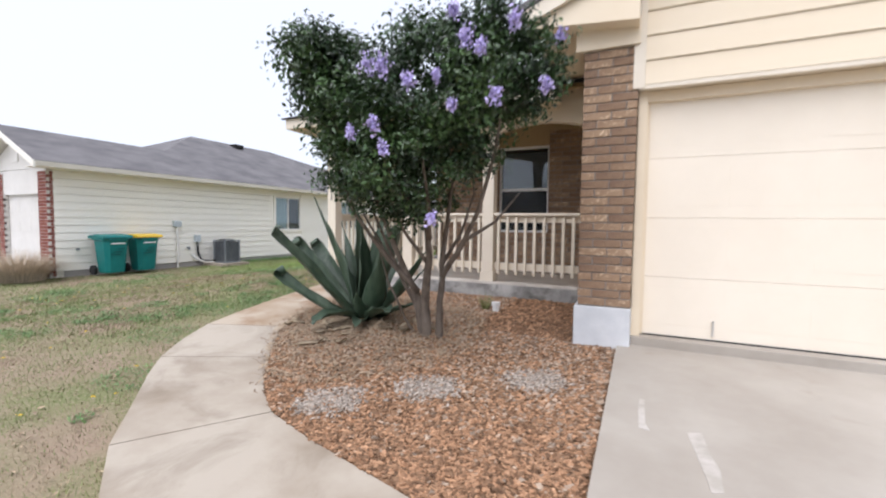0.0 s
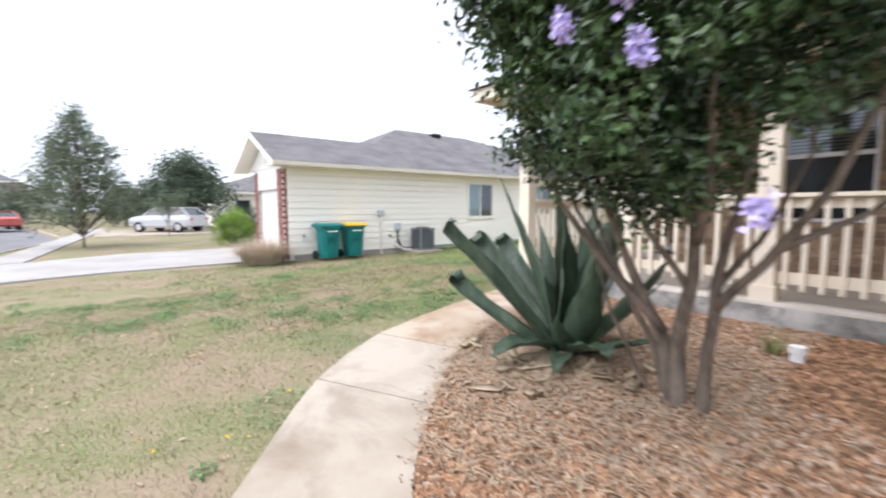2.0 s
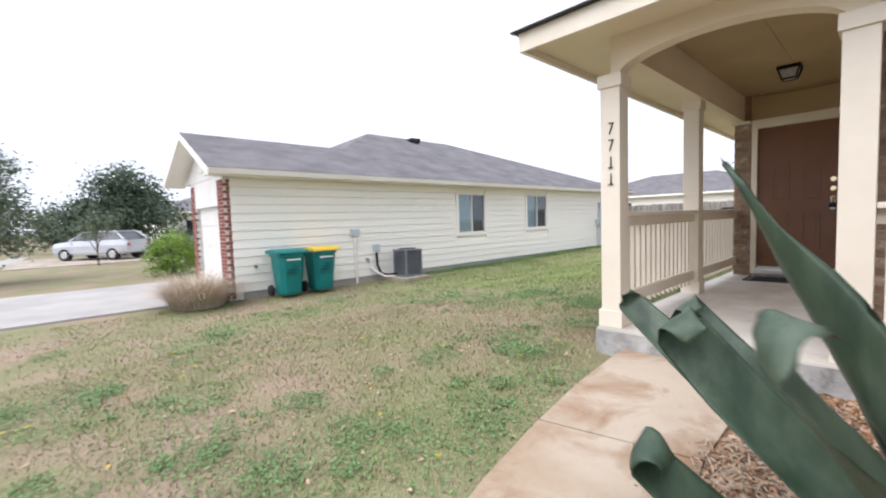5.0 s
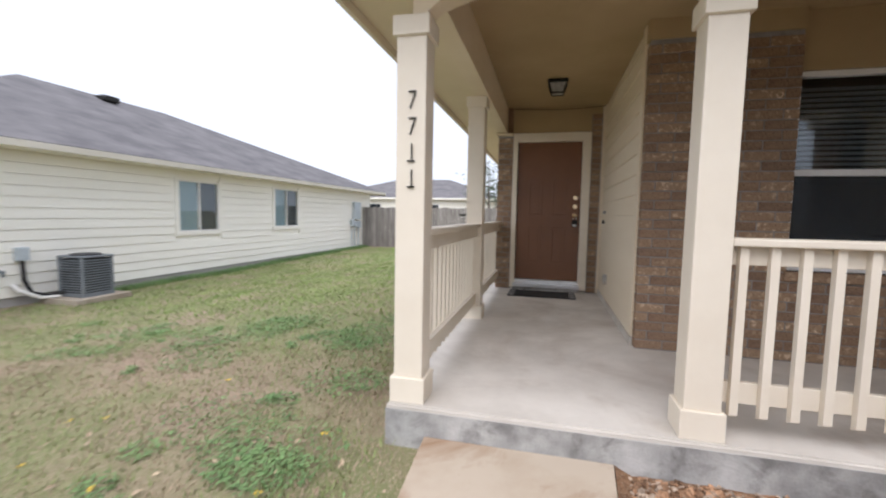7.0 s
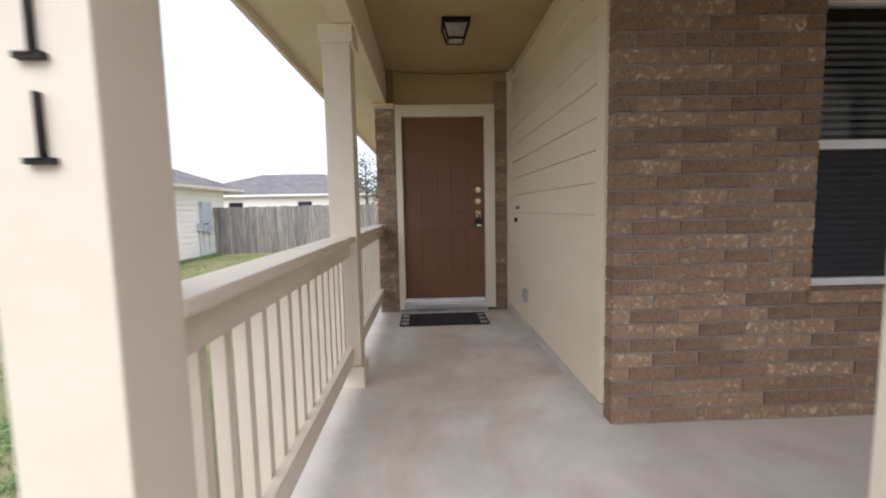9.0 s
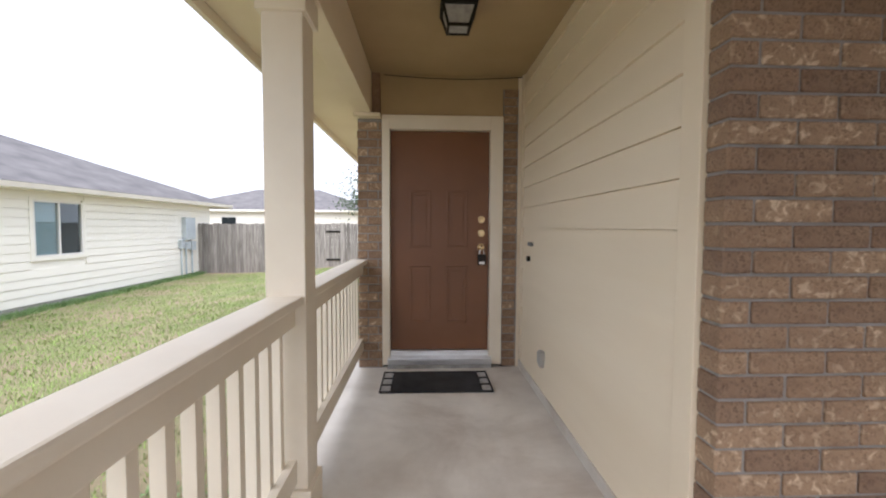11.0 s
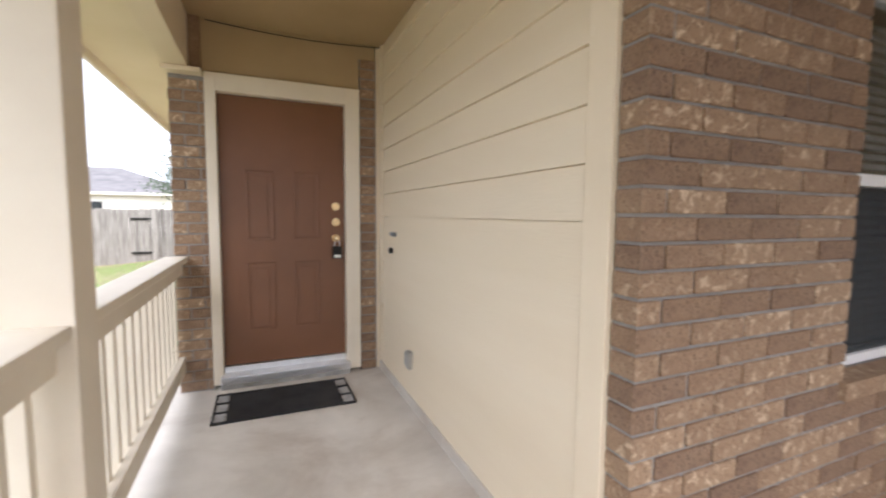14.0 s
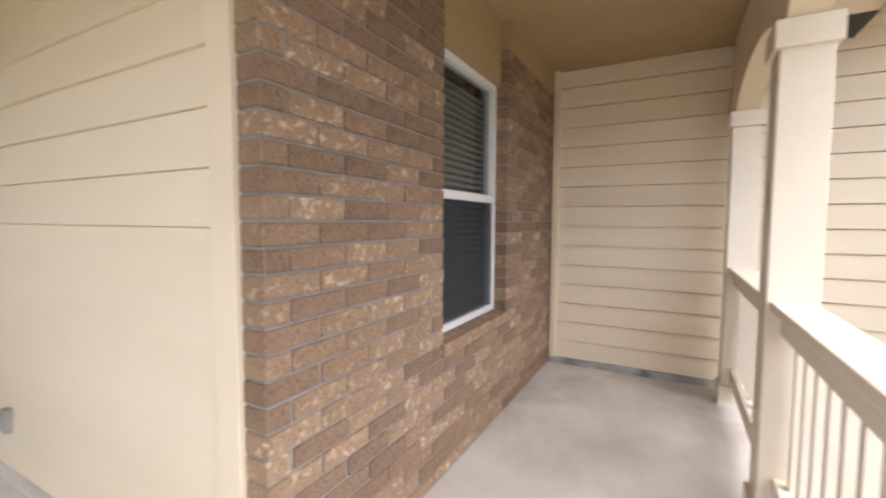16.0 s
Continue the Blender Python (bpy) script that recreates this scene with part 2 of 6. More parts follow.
M["mulch"] = mat("mulch_bed", (0.12, 0.062, 0.032), (0.24, 0.125, 0.062), 0.95, 26, 120, 0.9, mix3=(0.34, 0.24, 0.16))
M["chip2"] = mat("faded_bark_chips", (0.28, 0.2, 0.14), (0.42, 0.33, 0.25), 0.9, 30, 150, 0.3, island=0.45)
M["chip"] = mat("bark_chips", (0.21, 0.112, 0.06), (0.37, 0.22, 0.128), 0.9, 30, 150, 0.3, island=0.6)
M["gravel"] = mat("pale_gravel", (0.26, 0.215, 0.175), (0.44, 0.385, 0.33), 0.9, 40, 200, 0.2, island=0.4)
M["straw"] = mat("straw", (0.3, 0.215, 0.14), (0.46, 0.36, 0.25), 0.9, 20, 90, 0.1, island=0.35)
M["plume"] = mat("dry_plume_grass", (0.44, 0.36, 0.27), (0.62, 0.53, 0.42), 0.9, 20, 90, 0.1, island=0.3)
M["grassbl"] = mat("grass_blades", (0.13, 0.178, 0.052), (0.22, 0.262, 0.095), 0.7, 1.2, 40, 0.0, island=0.4)
M["drybl"] = mat("dry_grass_blades", (0.26, 0.192, 0.13), (0.37, 0.288, 0.195), 0.8, 1.2, 40, 0.0, island=0.3)
M["backgrass"] = mat("fresh_grass_blades", (0.15, 0.25, 0.05), (0.25, 0.35, 0.10), 0.7, 1.2, 40, 0.0, island=0.35)
M["weed"] = mat("clover_weeds", (0.115, 0.21, 0.072), (0.185, 0.295, 0.11), 0.6, 2, 40, 0.0, island=0.35)
M["glassdark"] = mat("car_glass", (0.02, 0.025, 0.03), (0.03, 0.035, 0.04), 0.08, 3, 50, 0.0, spec=0.8)
M["silver"] = mat("silver_car_paint", (0.5, 0.52, 0.55), (0.56, 0.58, 0.6), 0.3, 2, 50, 0.0, metal=0.3)
M["carwhite"] = mat("white_car_paint", (0.72, 0.74, 0.76), (0.76, 0.78, 0.8), 0.3, 2, 50, 0.0)
M["red"] = mat("faded_red_car_paint", (0.48, 0.10, 0.085), (0.54, 0.13, 0.11), 0.35, 2, 50, 0.0)
M["tan"] = mat("tan_stucco", (0.36, 0.31, 0.27), (0.42, 0.37, 0.32), 0.9, 1, 50, 0.1)

g = bpy.data.materials.new("window_glass")
g.use_nodes = True
gt = g.node_tree
gt.nodes.clear()
go = gt.nodes.new("ShaderNodeOutputMaterial")
gm = gt.nodes.new("ShaderNodeMixShader")
gl = gt.nodes.new("ShaderNodeLayerWeight")
gl.inputs[0].default_value = 0.5
gp = gt.nodes.new("ShaderNodeMath")
gp.operation = "POWER"
gp.inputs[1].default_value = 4.0
gt.links.new(gl.outputs["Facing"], gp.inputs[0])
gf = gt.nodes.new("ShaderNodeMapRange")
gf.inputs[3].default_value, gf.inputs[4].default_value = 0.07, 0.9
gt.links.new(gp.outputs[0], gf.inputs[0])
ga = gt.nodes.new("ShaderNodeBsdfTransparent")
ga.inputs[0].default_value = (0.75, 0.8, 0.82, 1)
gb = gt.nodes.new("ShaderNodeBsdfGlossy")
gb.inputs["Roughness"].default_value = 0.02
gt.links.new(gf.outputs[0], gm.inputs[0])
gt.links.new(ga.outputs[0], gm.inputs[1])
gt.links.new(gb.outputs[0], gm.inputs[2])
gt.links.new(gm.outputs[0], go.inputs[0])
M["glass"] = g

# lawn: bare soil and thatch with green patches
gm_ = mat("lawn_ground", (0.29, 0.215, 0.152), (0.18, 0.19, 0.083), 0.95, 0.8, 45, 0.8, lo=0.38, hi=0.58, detail=10, mix3=(0.31, 0.25, 0.17))
M["lawn"] = gm_


# ---- building helpers ----
def part(name, bm, material, parent=None, label="", smooth=False):
    """Link a bmesh, given in world metres, as one mesh under a thing or a part."""
    me = bpy.data.meshes.new(name)
    org = Vector((0, 0, 0))
    if parent is not None:
        org = Vector(parent["org"])
    bm.normal_update()
    bm.to_mesh(me)
    bm.free()
    if org.length:
        me.transform(Matrix.Translation(-org))
    me.materials.append(M[material] if isinstance(material, str) else material)
    if smooth:
        for p in me.polygons:
            p.use_smooth = True
    ob = new(name, me)
    ob["org"] = tuple(org)
    if parent is not None:
        ob.parent = parent
    if label:
        ob["label"] = label
    return ob


def thing(name, org, label, category, group="", kind=""):
    ob = new(name)
    ob.location = org
    ob["org"] = tuple(org)
    ob.empty_display_size = 0.1
    return tagged(ob, label, category, group, kind)


def solo(name, bm, material, label, category, kind="", group="", smooth=False):
    ob = part(name, bm, material, None, "", smooth)
    return tagged(ob, label, category, group, kind)


def box(bm, x0, y0, z0, x1, y1, z1, bevel=0.0):
    r = bmesh.ops.create_cube(bm, size=1.0, matrix=Matrix.Translation(((x0 + x1) / 2, (y0 + y1) / 2, (z0 + z1) / 2)) @ Matrix.Diagonal((abs(x1 - x0), abs(y1 - y0), abs(z1 - z0), 1)))
    if bevel:
        es = {e for v in r["verts"] for e in v.link_edges}
        bmesh.ops.bevel(bm, geom=list(es), offset=bevel, segments=2, affect="EDGES", profile=0.6)
    return r["verts"]


def B(*a, bevel=0.0):
    bm = bmesh.new()
    box(bm, *a, bevel=bevel)
    return bm


def prism(bm, pts, axis, a, b):
    """Extrude a polygon; axis x: pts are (y, z); y: (x, z); z: (x, y)."""
    def at(p, c):
        return {"x": (c, p[0], p[1]), "y": (p[0], c, p[1]), "z": (p[0], p[1], c)}[axis]
    va = [bm.verts.new(at(p, a)) for p in pts]
    vb = [bm.verts.new(at(p, b)) for p in pts]
    n = len(pts)
    fs = [bm.faces.new(va), bm.faces.new(list(reversed(vb)))]
    for i in range(n):
        fs.append(bm.faces.new((va[i], vb[i], vb[(i + 1) % n], va[(i + 1) % n])))
    bmesh.ops.recalc_face_normals(bm, faces=fs)


def cyl(bm, p0, p1, r0, r1=None, seg=12, caps=True):
    p0, p1 = Vector(p0), Vector(p1)
    d = p1 - p0
    m = Matrix.Translation((p0 + p1) / 2) @ d.to_track_quat("Z", "Y").to_matrix().to_4x4()
    bmesh.ops.create_cone(bm, cap_ends=caps, segments=seg, radius1=r0, radius2=r0 if r1 is None else r1, depth=d.length, matrix=m)


def tube(bm, pts, radii, seg=8):
    rings = []
    for i, p in enumerate(pts):
        p = Vector(p)
        d = (Vector(pts[min(i + 1, len(pts) - 1)]) - Vector(pts[max(i - 1, 0)])).normalized()
        q = d.to_track_quat("Z", "Y")
        rings.append([bm.verts.new(p + q @ Vector((math.cos(a) * radii[i], math.sin(a) * radii[i], 0))) for a in [2 * math.pi * k / seg for k in range(seg)]])
    for a, b in zip(rings, rings[1:]):
        for k in range(seg):
            bm.faces.new((a[k], a[(k + 1) % seg], b[(k + 1) % seg], b[k]))
    bm.faces.new(list(reversed(rings[0])))
    bm.faces.new(rings[-1])


def mesh_np(name, verts, faces, material, parent=None, label="", smooth=False):
    me = bpy.data.meshes.new(name)
    org = np.array(parent["org"]) if parent is not None else np.zeros(3)
    me.from_pydata((np.asarray(verts) - org).tolist(), [], [tuple(int(i) for i in f) for f in faces])
    me.materials.append(M[material])
    if smooth:
        me.polygons.foreach_set("use_smooth", [True] * len(me.polygons))
    ob = new(name, me)
    ob["org"] = tuple(float(v) for v in org)
    if parent is not None:
        ob.parent = parent
    if label:
        ob["label"] = label
    return ob


def smooth01(v):
    v = min(1.0, max(0.0, v))
    return v * v * (3 - 2 * v)


def slope_z(y):
    """The house's own plot rises towards the porch."""
    return 0.03 + 0.066 * max(-7.0, min(8.5, y))


def ground_z(x, y):
    a = smooth01((x + 12.0) / 7.0)
    if x > 4:
        a = 1.0
    back = 0.05 + 0.012 * max(0.0, min(10, y - 14))
    return (1 - a) * back + a * slope_z(y) - 0.02


# ---- ground ----
FLOOR = 0.617


def road_edge(x):
    """The y of the street's kerb on the houses' side."""
    pts = [(-90, -9), (-45, -2.2), (-31, -0.1), (-26.6, -0.66), (-21, -1.72), (-16.8, -2.2), (-10, -4.4), (0, -7.6), (60, -9)]
    for (xa, ya), (xb, yb) in zip(pts, pts[1:]):
        if x <= xb:
            return ya + (yb - ya) * max(0, (x - xa)) / (xb - xa)
    return -9


def road_depth(x, y):
    e = road_edge(x)
    return smooth01((e - y) / 0.25) * smooth01((y - (e - 9)) / 0.25)


def axis_steps(lo, hi, near_lo, near_hi, fine, coarse):
    v = [lo]
    while v[-1] < hi:
        p = v[-1]
        d = 0 if near_lo <= p <= near_hi else min(abs(p - near_lo), abs(p - near_hi))
        v.append(p + fine + coarse * d)
    return v


gx = axis_steps(-600, 600, -13, 1.5, 0.16, 0.12)
gy = axis_steps(-600, 600, -1, 12, 0.16, 0.12)
gv, gfc = [], []
for yy in gy:
    for xx in gx:
        z = ground_z(xx, yy) + 0.02 * noise.noise((xx * 0.8, yy * 0.8, 0)) + 0.008 * noise.noise((xx * 3, yy * 3, 2))
        z -= 0.14 * road_depth(xx, yy)
        if -5.6 < xx < 9 and yy > 4.2:
            z = min(z, 0.38)
        gv.append((xx, yy, z - 0.02))
nx = len(gx)
for j in range(len(gy) - 1):
    for i in range(nx - 1):
        gfc.append((j * nx + i, j * nx + i + 1, (j + 1) * nx + i + 1, (j + 1) * nx + i))
ground = mesh_np("ground", gv, gfc, "lawn", smooth=True)
tagged(ground, "patchy lawn of dry brown thatch and green grass", "lawn", kind="structure")

# street
rv, rf = [], []
xs = [-90 + 2 * i for i in range(76)]
for i, xx in enumerate(xs):
    e = road_edge(xx)
    for k in range(5):
        yy = e - 0.1 - 8.8 * k / 4
        rv.append((xx, yy, ground_z(xx, yy) - 0.10))
    if i:
        a = (i - 1) * 5
        rf += [(a + k, a + k + 1, a + 5 + k + 1, a + 5 + k) for k in range(4)]
tagged(mesh_np("road", rv, rf, "asphalt"), "grey asphalt residential street", "street", kind="structure")
kv, kf = [], []
for i, xx in enumerate(xs):
    e = road_edge(xx)
    z = ground_z(xx, e)
    kv += [(xx, e + 0.14, z - 0.2), (xx, e + 0.14, z + 0.01), (xx, e, z + 0.005), (xx, e - 0.03, z - 0.2)]
    if i:
        a = (i - 1) * 4
        kf += [(a + k, a + k + 1, a + 5 + k, a + 4 + k) for k in range(3)]
tagged(mesh_np("kerb", kv, kf, "walk"), "pale concrete kerb along the street", "kerb", kind="structure")


def sheet(name, rows, thick, material, label, category, lift=0.0, cat_kind="structure"):
    """A paved strip from rows of (left point, right point), draped on the slope, with sides."""
    bm = bmesh.new()
    n = 6
    top = []
    for (lx, ly), (rx, ry) in rows:
        r = []
        for k in range(n + 1):
            f = k / n
            x, y = lx + (rx - lx) * f, ly + (ry - ly) * f
            r.append(bm.verts.new((x, y, slope_z(y) + lift if x > -9 else ground_z(x, y) + 0.02 + lift)))
        top.append(r)
    for a, b in zip(top, top[1:]):
        for k in range(n):
            bm.faces.new((a[k], a[k + 1], b[k + 1], b[k]))
    bmesh.ops.recalc_face_normals(bm, faces=bm.faces[:])
    if bm.faces[0].normal.z < 0:
        bmesh.ops.reverse_faces(bm, faces=bm.faces[:])
    edge = [e for e in bm.edges if e.is_boundary]
    ex = bmesh.ops.extrude_edge_only(bm, edges=edge)
    for v in ex["geom"]:
        if isinstance(v, bmesh.types.BMVert):
            v.co.z -= thick
    return part(name, bm, material)


# curved front walk, cut into slabs by joints: (left point, right point)
walk_ribs = [((-0.17, 0.30), (-0.17, 1.52)), ((-1.20, 0.60), (-0.95, 1.74)), ((-2.10, 0.98), (-1.72, 1.93)), ((-2.80, 1.40), (-2.22, 2.09)), ((-3.25, 1.78), (-2.50, 2.28)),
             ((-3.70, 2.15), (-2.78, 2.53)), ((-4.02, 2.45), (-3.06, 2.84)), ((-4.33, 2.86), (-3.38, 3.22)), ((-4.60, 3.35), (-3.68, 3.62)), ((-4.76, 4.0), (-3.90, 4.15)),
             ((-4.87, 4.66), (-3.99, 4.82)), ((-4.94, 5.3), (-3.98, 5.36)), ((-4.97, 6.115), (-3.93, 6.115))]
front_walk = thing("front_walk", (-3.6, 3.0, slope_z(3)), "curved pale concrete front walk with tooled joints", "path", kind="structure")
for a, b in ((0, 3), (3, 6), (6, 8), (8, 10), (10, 12)):
    sec = [(Vector(l), Vector(r)) for l, r in walk_ribs[a:b + 1]]
    d0 = ((sec[1][0] + sec[1][1]) - (sec[0][0] + sec[0][1])).normalized() * 0.0065
    d1 = ((sec[-1][0] + sec[-1][1]) - (sec[-2][0] + sec[-2][1])).normalized() * 0.0065
    sec[0] = (sec[0][0] + d0, sec[0][1] + d0)
    sec[-1] = (sec[-1][0] - d1, sec[-1][1] - d1)
    rows = []
    for (l0, r0), (l1, r1) in zip(sec, sec[1:]):
        for k in range(4):
            rows.append((l0.lerp(l1, k / 4), r0.lerp(r1, k / 4)))
    rows.append(sec[-1])
    s = sheet("walk_slab", rows, 0.12, "walkrust" if a >= 8 else "walk", "", "", 0.012)
    s.parent = front_walk
    s.matrix_parent_inverse = Matrix.Translation(front_walk.location).inverted()

# driveway before the garage
drive_ob = sheet("driveway", [((-0.16, 4.42 - 0.5 * k), (6.4, 4.42 - 0.5 * k)) for k in range(0, 25)], 0.2, "drive", "", "", 0.045)
tagged(drive_ob, "stained pale concrete driveway before the garage", "driveway", kind="structure")
for pts in ([(0.31, 2.84), (0.385, 2.87), (0.40, 2.66), (0.43, 2.5), (0.42, 2.32), (0.37, 2.3), (0.35, 2.5), (0.33, 2.66)], [(0.05, 3.2), (0.08, 3.19), (0.085, 2.86), (0.11, 2.78), (0.05, 2.79), (0.045, 3.0)]):
    bm = bmesh.new()
    tops = [bm.verts.new((px, py, slope_z(py) + 0.0475)) for px, py in pts]
    feet = [bm.verts.new((px, py, slope_z(py) + 0.043)) for px, py in pts]
    bm.faces.new(tops)
    for k in range(len(pts)):
        bm.faces.new((tops[k], feet[k], feet[(k + 1) % len(pts)], tops[(k + 1) % len(pts)]))
    bmesh.ops.recalc_face_normals(bm, faces=bm.faces[:])
    solo("paint_splash", bm, "splash", "faded white paint splash dried on the driveway", "paint splash", group="paint splashes on the driveway")
lip = B(-0.05, 4.36, 0.2, 5.2, 4.62, 0.443, bevel=0.01)
solo("garage_sill", lip, "drive", "worn concrete sill under the garage door", "sill", "structure")

# neighbour's driveway
def nd_left(y):
    return -18.6 if y > 1.8 else -18.6 + 0.5 * (1.8 - y)


nd = sheet("driveway_neighbour", [((nd_left(5.3 - 0.5 * k), 5.3 - 0.5 * k), (-13.65 + (0.0 if k < 9 else 0.12 * (k - 8)), 5.3 - 0.5 * k)) for k in range(0, 16)], 0.15, "paleconc", "", "", 0.0)
tagged(nd, "pale concrete driveway of the neighbouring house", "driveway", kind="structure")
sw = sheet("pavement", [((-17.4 - 2 * k, -1.36 + 0.186 * k), (-17.4 - 2 * k, -0.42 + 0.186 * k)) for k in range(0, 14)], 0.1, "paleconc", "", "", 0.006)
tagged(sw, "pale concrete pavement along the street", "pavement", kind="structure")


# mulch bed, a sheet slightly proud between walk, driveway and porch
def bed_z(x, y):
    return slope_z(y) + 0.012 + 0.05 * math.exp(-((x + 2.4) ** 2 + (y - 4.2) ** 2) / 1.2) - 0.05 * smooth01((y - 4.6) / 1.4) + 0.012 * noise.noise((x * 5, y * 5, 3))


def bed_left(y):
    """Right edge of the walk at this y."""
    pts = [r for l, r in walk_ribs]
    for (xa, ya), (xb, yb) in zip(pts, pts[1:]):
        if ya <= y <= yb:
            return xa + (xb - xa) * (y - ya) / (yb - ya)
    return pts[0][0] if y < pts[0][1] else pts[-1][0]


bv, bf = [], []
NU, NV = 44, 60
for j in range(NV + 1):
    y = 1.53 + (6.13 - 1.53) * j / NV
    x0, x1 = bed_left(y) + 0.005, -0.165
    if y > 4.42:
        x1 = -0.10
    for i in range(NU + 1):
        x = x0 + (x1 - x0) * i / NU
        z = bed_z(x, y)
        if i in (0, NU):
            z = slope_z(y) + 0.004
        bv.append((x, y, z))
for j in range(NV):
    for i in range(NU):
        a = j * (NU + 1) + i
        bf.append((a, a + 1, a + NU + 2, a + NU + 1))
tagged(mesh_np("mulch_bed", bv, bf, "mulch", smooth=True), "mulched planting bed of reddish bark chips", "flower bed", kind="structure")

# ---- our house: porch slab ----
porch = bmesh.new()
prism(porch, [(-5.21, 6.12), (-0.13, 6.12), (-0.13, 7.86), (-3.5, 7.86), (-3.5, 10.9), (-5.21, 10.9)], "z", 0.15, FLOOR)
bmesh.ops.bevel(porch, geom=[e for e in porch.edges if all(v.co.z > 0.6 for v in e.verts) and all(v.co.y < 6.2 or v.co.x < -5.2 for v in e.verts)], offset=0.012, segments=2, affect="EDGES")
porch_floor = solo("floor", porch, "slab", "smooth grey concrete porch floor slab", "porch floor", "structure")
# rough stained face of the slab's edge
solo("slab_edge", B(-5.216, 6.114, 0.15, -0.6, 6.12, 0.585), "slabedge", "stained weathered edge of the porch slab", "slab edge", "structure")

# ---- our house: walls ----
CEIL = 3.36
EXPO = 0.1843


def lap_boards(parent, axis, fixed, out, a, b, z0, z1, expo, material, name="siding_board", skips=(), gap=0.007):
    """Lapped boards, each a wedge: axis is the way the wall runs, out the sign of its outside."""
    n = int(math.ceil((z1 - z0) / expo))
    for i in range(n):
        za = z0 + i * expo
        zb = min(za + expo - gap * 0.45, z1)
        zv = za + expo
        spans = [(a, b)]
        for (sa, sb, sz0, sz1) in skips:
            if zv > sz0 and za < sz1:
                nsp = []
                for p, q in spans:
                    if sa > p:
                        nsp.append((p, min(q, sa)))
                    if sb < q:
                        nsp.append((max(p, sb), q))
                spans = nsp
        for p, q in spans:
            bm = bmesh.new()
            za += gap * 0.55
            t0, t1 = 0.021 * out, 0.006 * out
            prof = [(fixed - 0.02 * out, za), (fixed + t0, za), (fixed + t1, zb), (fixed - 0.02 * out, zb)]
            if axis == "y":
                prism(bm, prof, "y", p, q)
            else:
                prism(bm, prof, "x", p, q)
            part(name, bm, material, parent)


# wall beside the entry, faces the lawn
ws = thing("wall_entry_side", (-3.45, 9.2, FLOOR), "cream lapped siding wall beside the entry", "wall", kind="structure")
part("sheathing", B(-3.52, 7.93, FLOOR, -3.40, 10.60, CEIL), "siding", ws)
part("plinth", B(-3.575, 7.817, FLOOR, -3.52, 10.46, FLOOR + 0.07), "slab", ws, "grey concrete strip under the siding")
lap_boards(ws, "y", -3.545, -1, 7.93, 10.40, 0.661, CEIL, EXPO, "siding", gap=0.0022)
part("corner_trim", B(-3.572, 7.817, FLOOR + 0.08, -3.50, 7.93, CEIL, bevel=0.004), "cream", ws)
part("corner_trim", B(-3.57, 10.40, FLOOR + 0.08, -3.52, 10.46, CEIL, bevel=0.004), "siding", ws)

# wall with window, brick, faces the street
WX0, WX1, WZ0, WZ1 = -2.465, -1.53, 1.345, 2.91
wb = thing("wall_brick", (-2.0, 7.9, FLOOR), "brown brick porch wall around a window", "wall", kind="structure")
BY = 7.715
for nm, bx in (("mortar_bed", (-3.547, BY + 0.008, FLOOR, WX0 - 0.004, 7.815, 3.20)), ("mortar_bed", (WX1 + 0.004, BY + 0.008, FLOOR, -0.26, 7.93, 3.14)), ("mortar_bed", (WX0, BY + 0.008, FLOOR, WX1, 7.93, WZ0 - 0.02))):
    part(nm, B(*bx), "mortar", wb)
part("backing", B(-3.52, 7.93, FLOOR, WX0, 8.05, CEIL), "dark", wb)
part("backing", B(WX1, 7.93, FLOOR, 0.0, 8.05, CEIL), "dark", wb)
part("backing", B(WX0, 7.93, FLOOR, WX1, 8.05, WZ0), "dark", wb)
# boards and panel under the ceiling wear the cream with shade painted in
part("frieze_board", B(-3.565, BY - 0.01, 3.203, WX0 - 0.002, 7.815, CEIL), "shadedcream", wb, "cream board above the brick")
part("frieze_board", B(WX1 + 0.03, BY - 0.01, 3.145, -0.26, 7.93, CEIL), "shadedcream", wb)
part("frieze_panel", B(WX0, 7.775, WZ1 + 0.002, WX1 + 0.03, 7.93, CEIL), "shadedcream", wb, "cream panel over the window")

# garage side wall with lapped siding, faces the porch
wg = thing("wall_garage_side", (-0.05, 6.1, FLOOR), "cream lapped siding wall of the garage", "wall", kind="structure")
part("sheathing", B(-0.10, 4.5, 0.2, 0.05, 4.965, 3.5), "siding", wg)
part("sheathing", B(-0.25, 4.965, 0.2, 0.05, 8.05, 3.5), "siding", wg)
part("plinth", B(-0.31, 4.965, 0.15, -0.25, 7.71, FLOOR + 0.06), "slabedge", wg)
part("corner_trim", B(-0.33, 7.655, FLOOR + 0.062, -0.251, 7.704, CEIL, bevel=0.003), "siding", wg)
lap_boards(wg, "y", -0.265, -1, 4.97, 7.655, 0.661, 3.4, 0.1815, "siding")

# door wall
wd = thing("wall_entry", (-4.3, 10.55, FLOOR), "entry wall with brick strips and cream header", "wall", kind="structure")
DY = 10.46
DX0, DX1, DZ0, DZ1 = -4.80, -3.86, 0.775, 2.86
# panels over the door, their shade painted into the cream too
part("header_panel", B(-4.885, DY + 0.01, 2.992, -3.744, DY + 0.2, CEIL), "shadedcream", wd, "cream panel over the door")
part("header_panel", B(-3.744, DY + 0.011, 3.243, -3.602, DY + 0.2, CEIL), "shadedcream", wd)
part("header_brick", B(-4.96, DY - 0.03, 2.99, -4.888, DY + 0.2, CEIL), "brick", wd, "narrow brown brick edge")
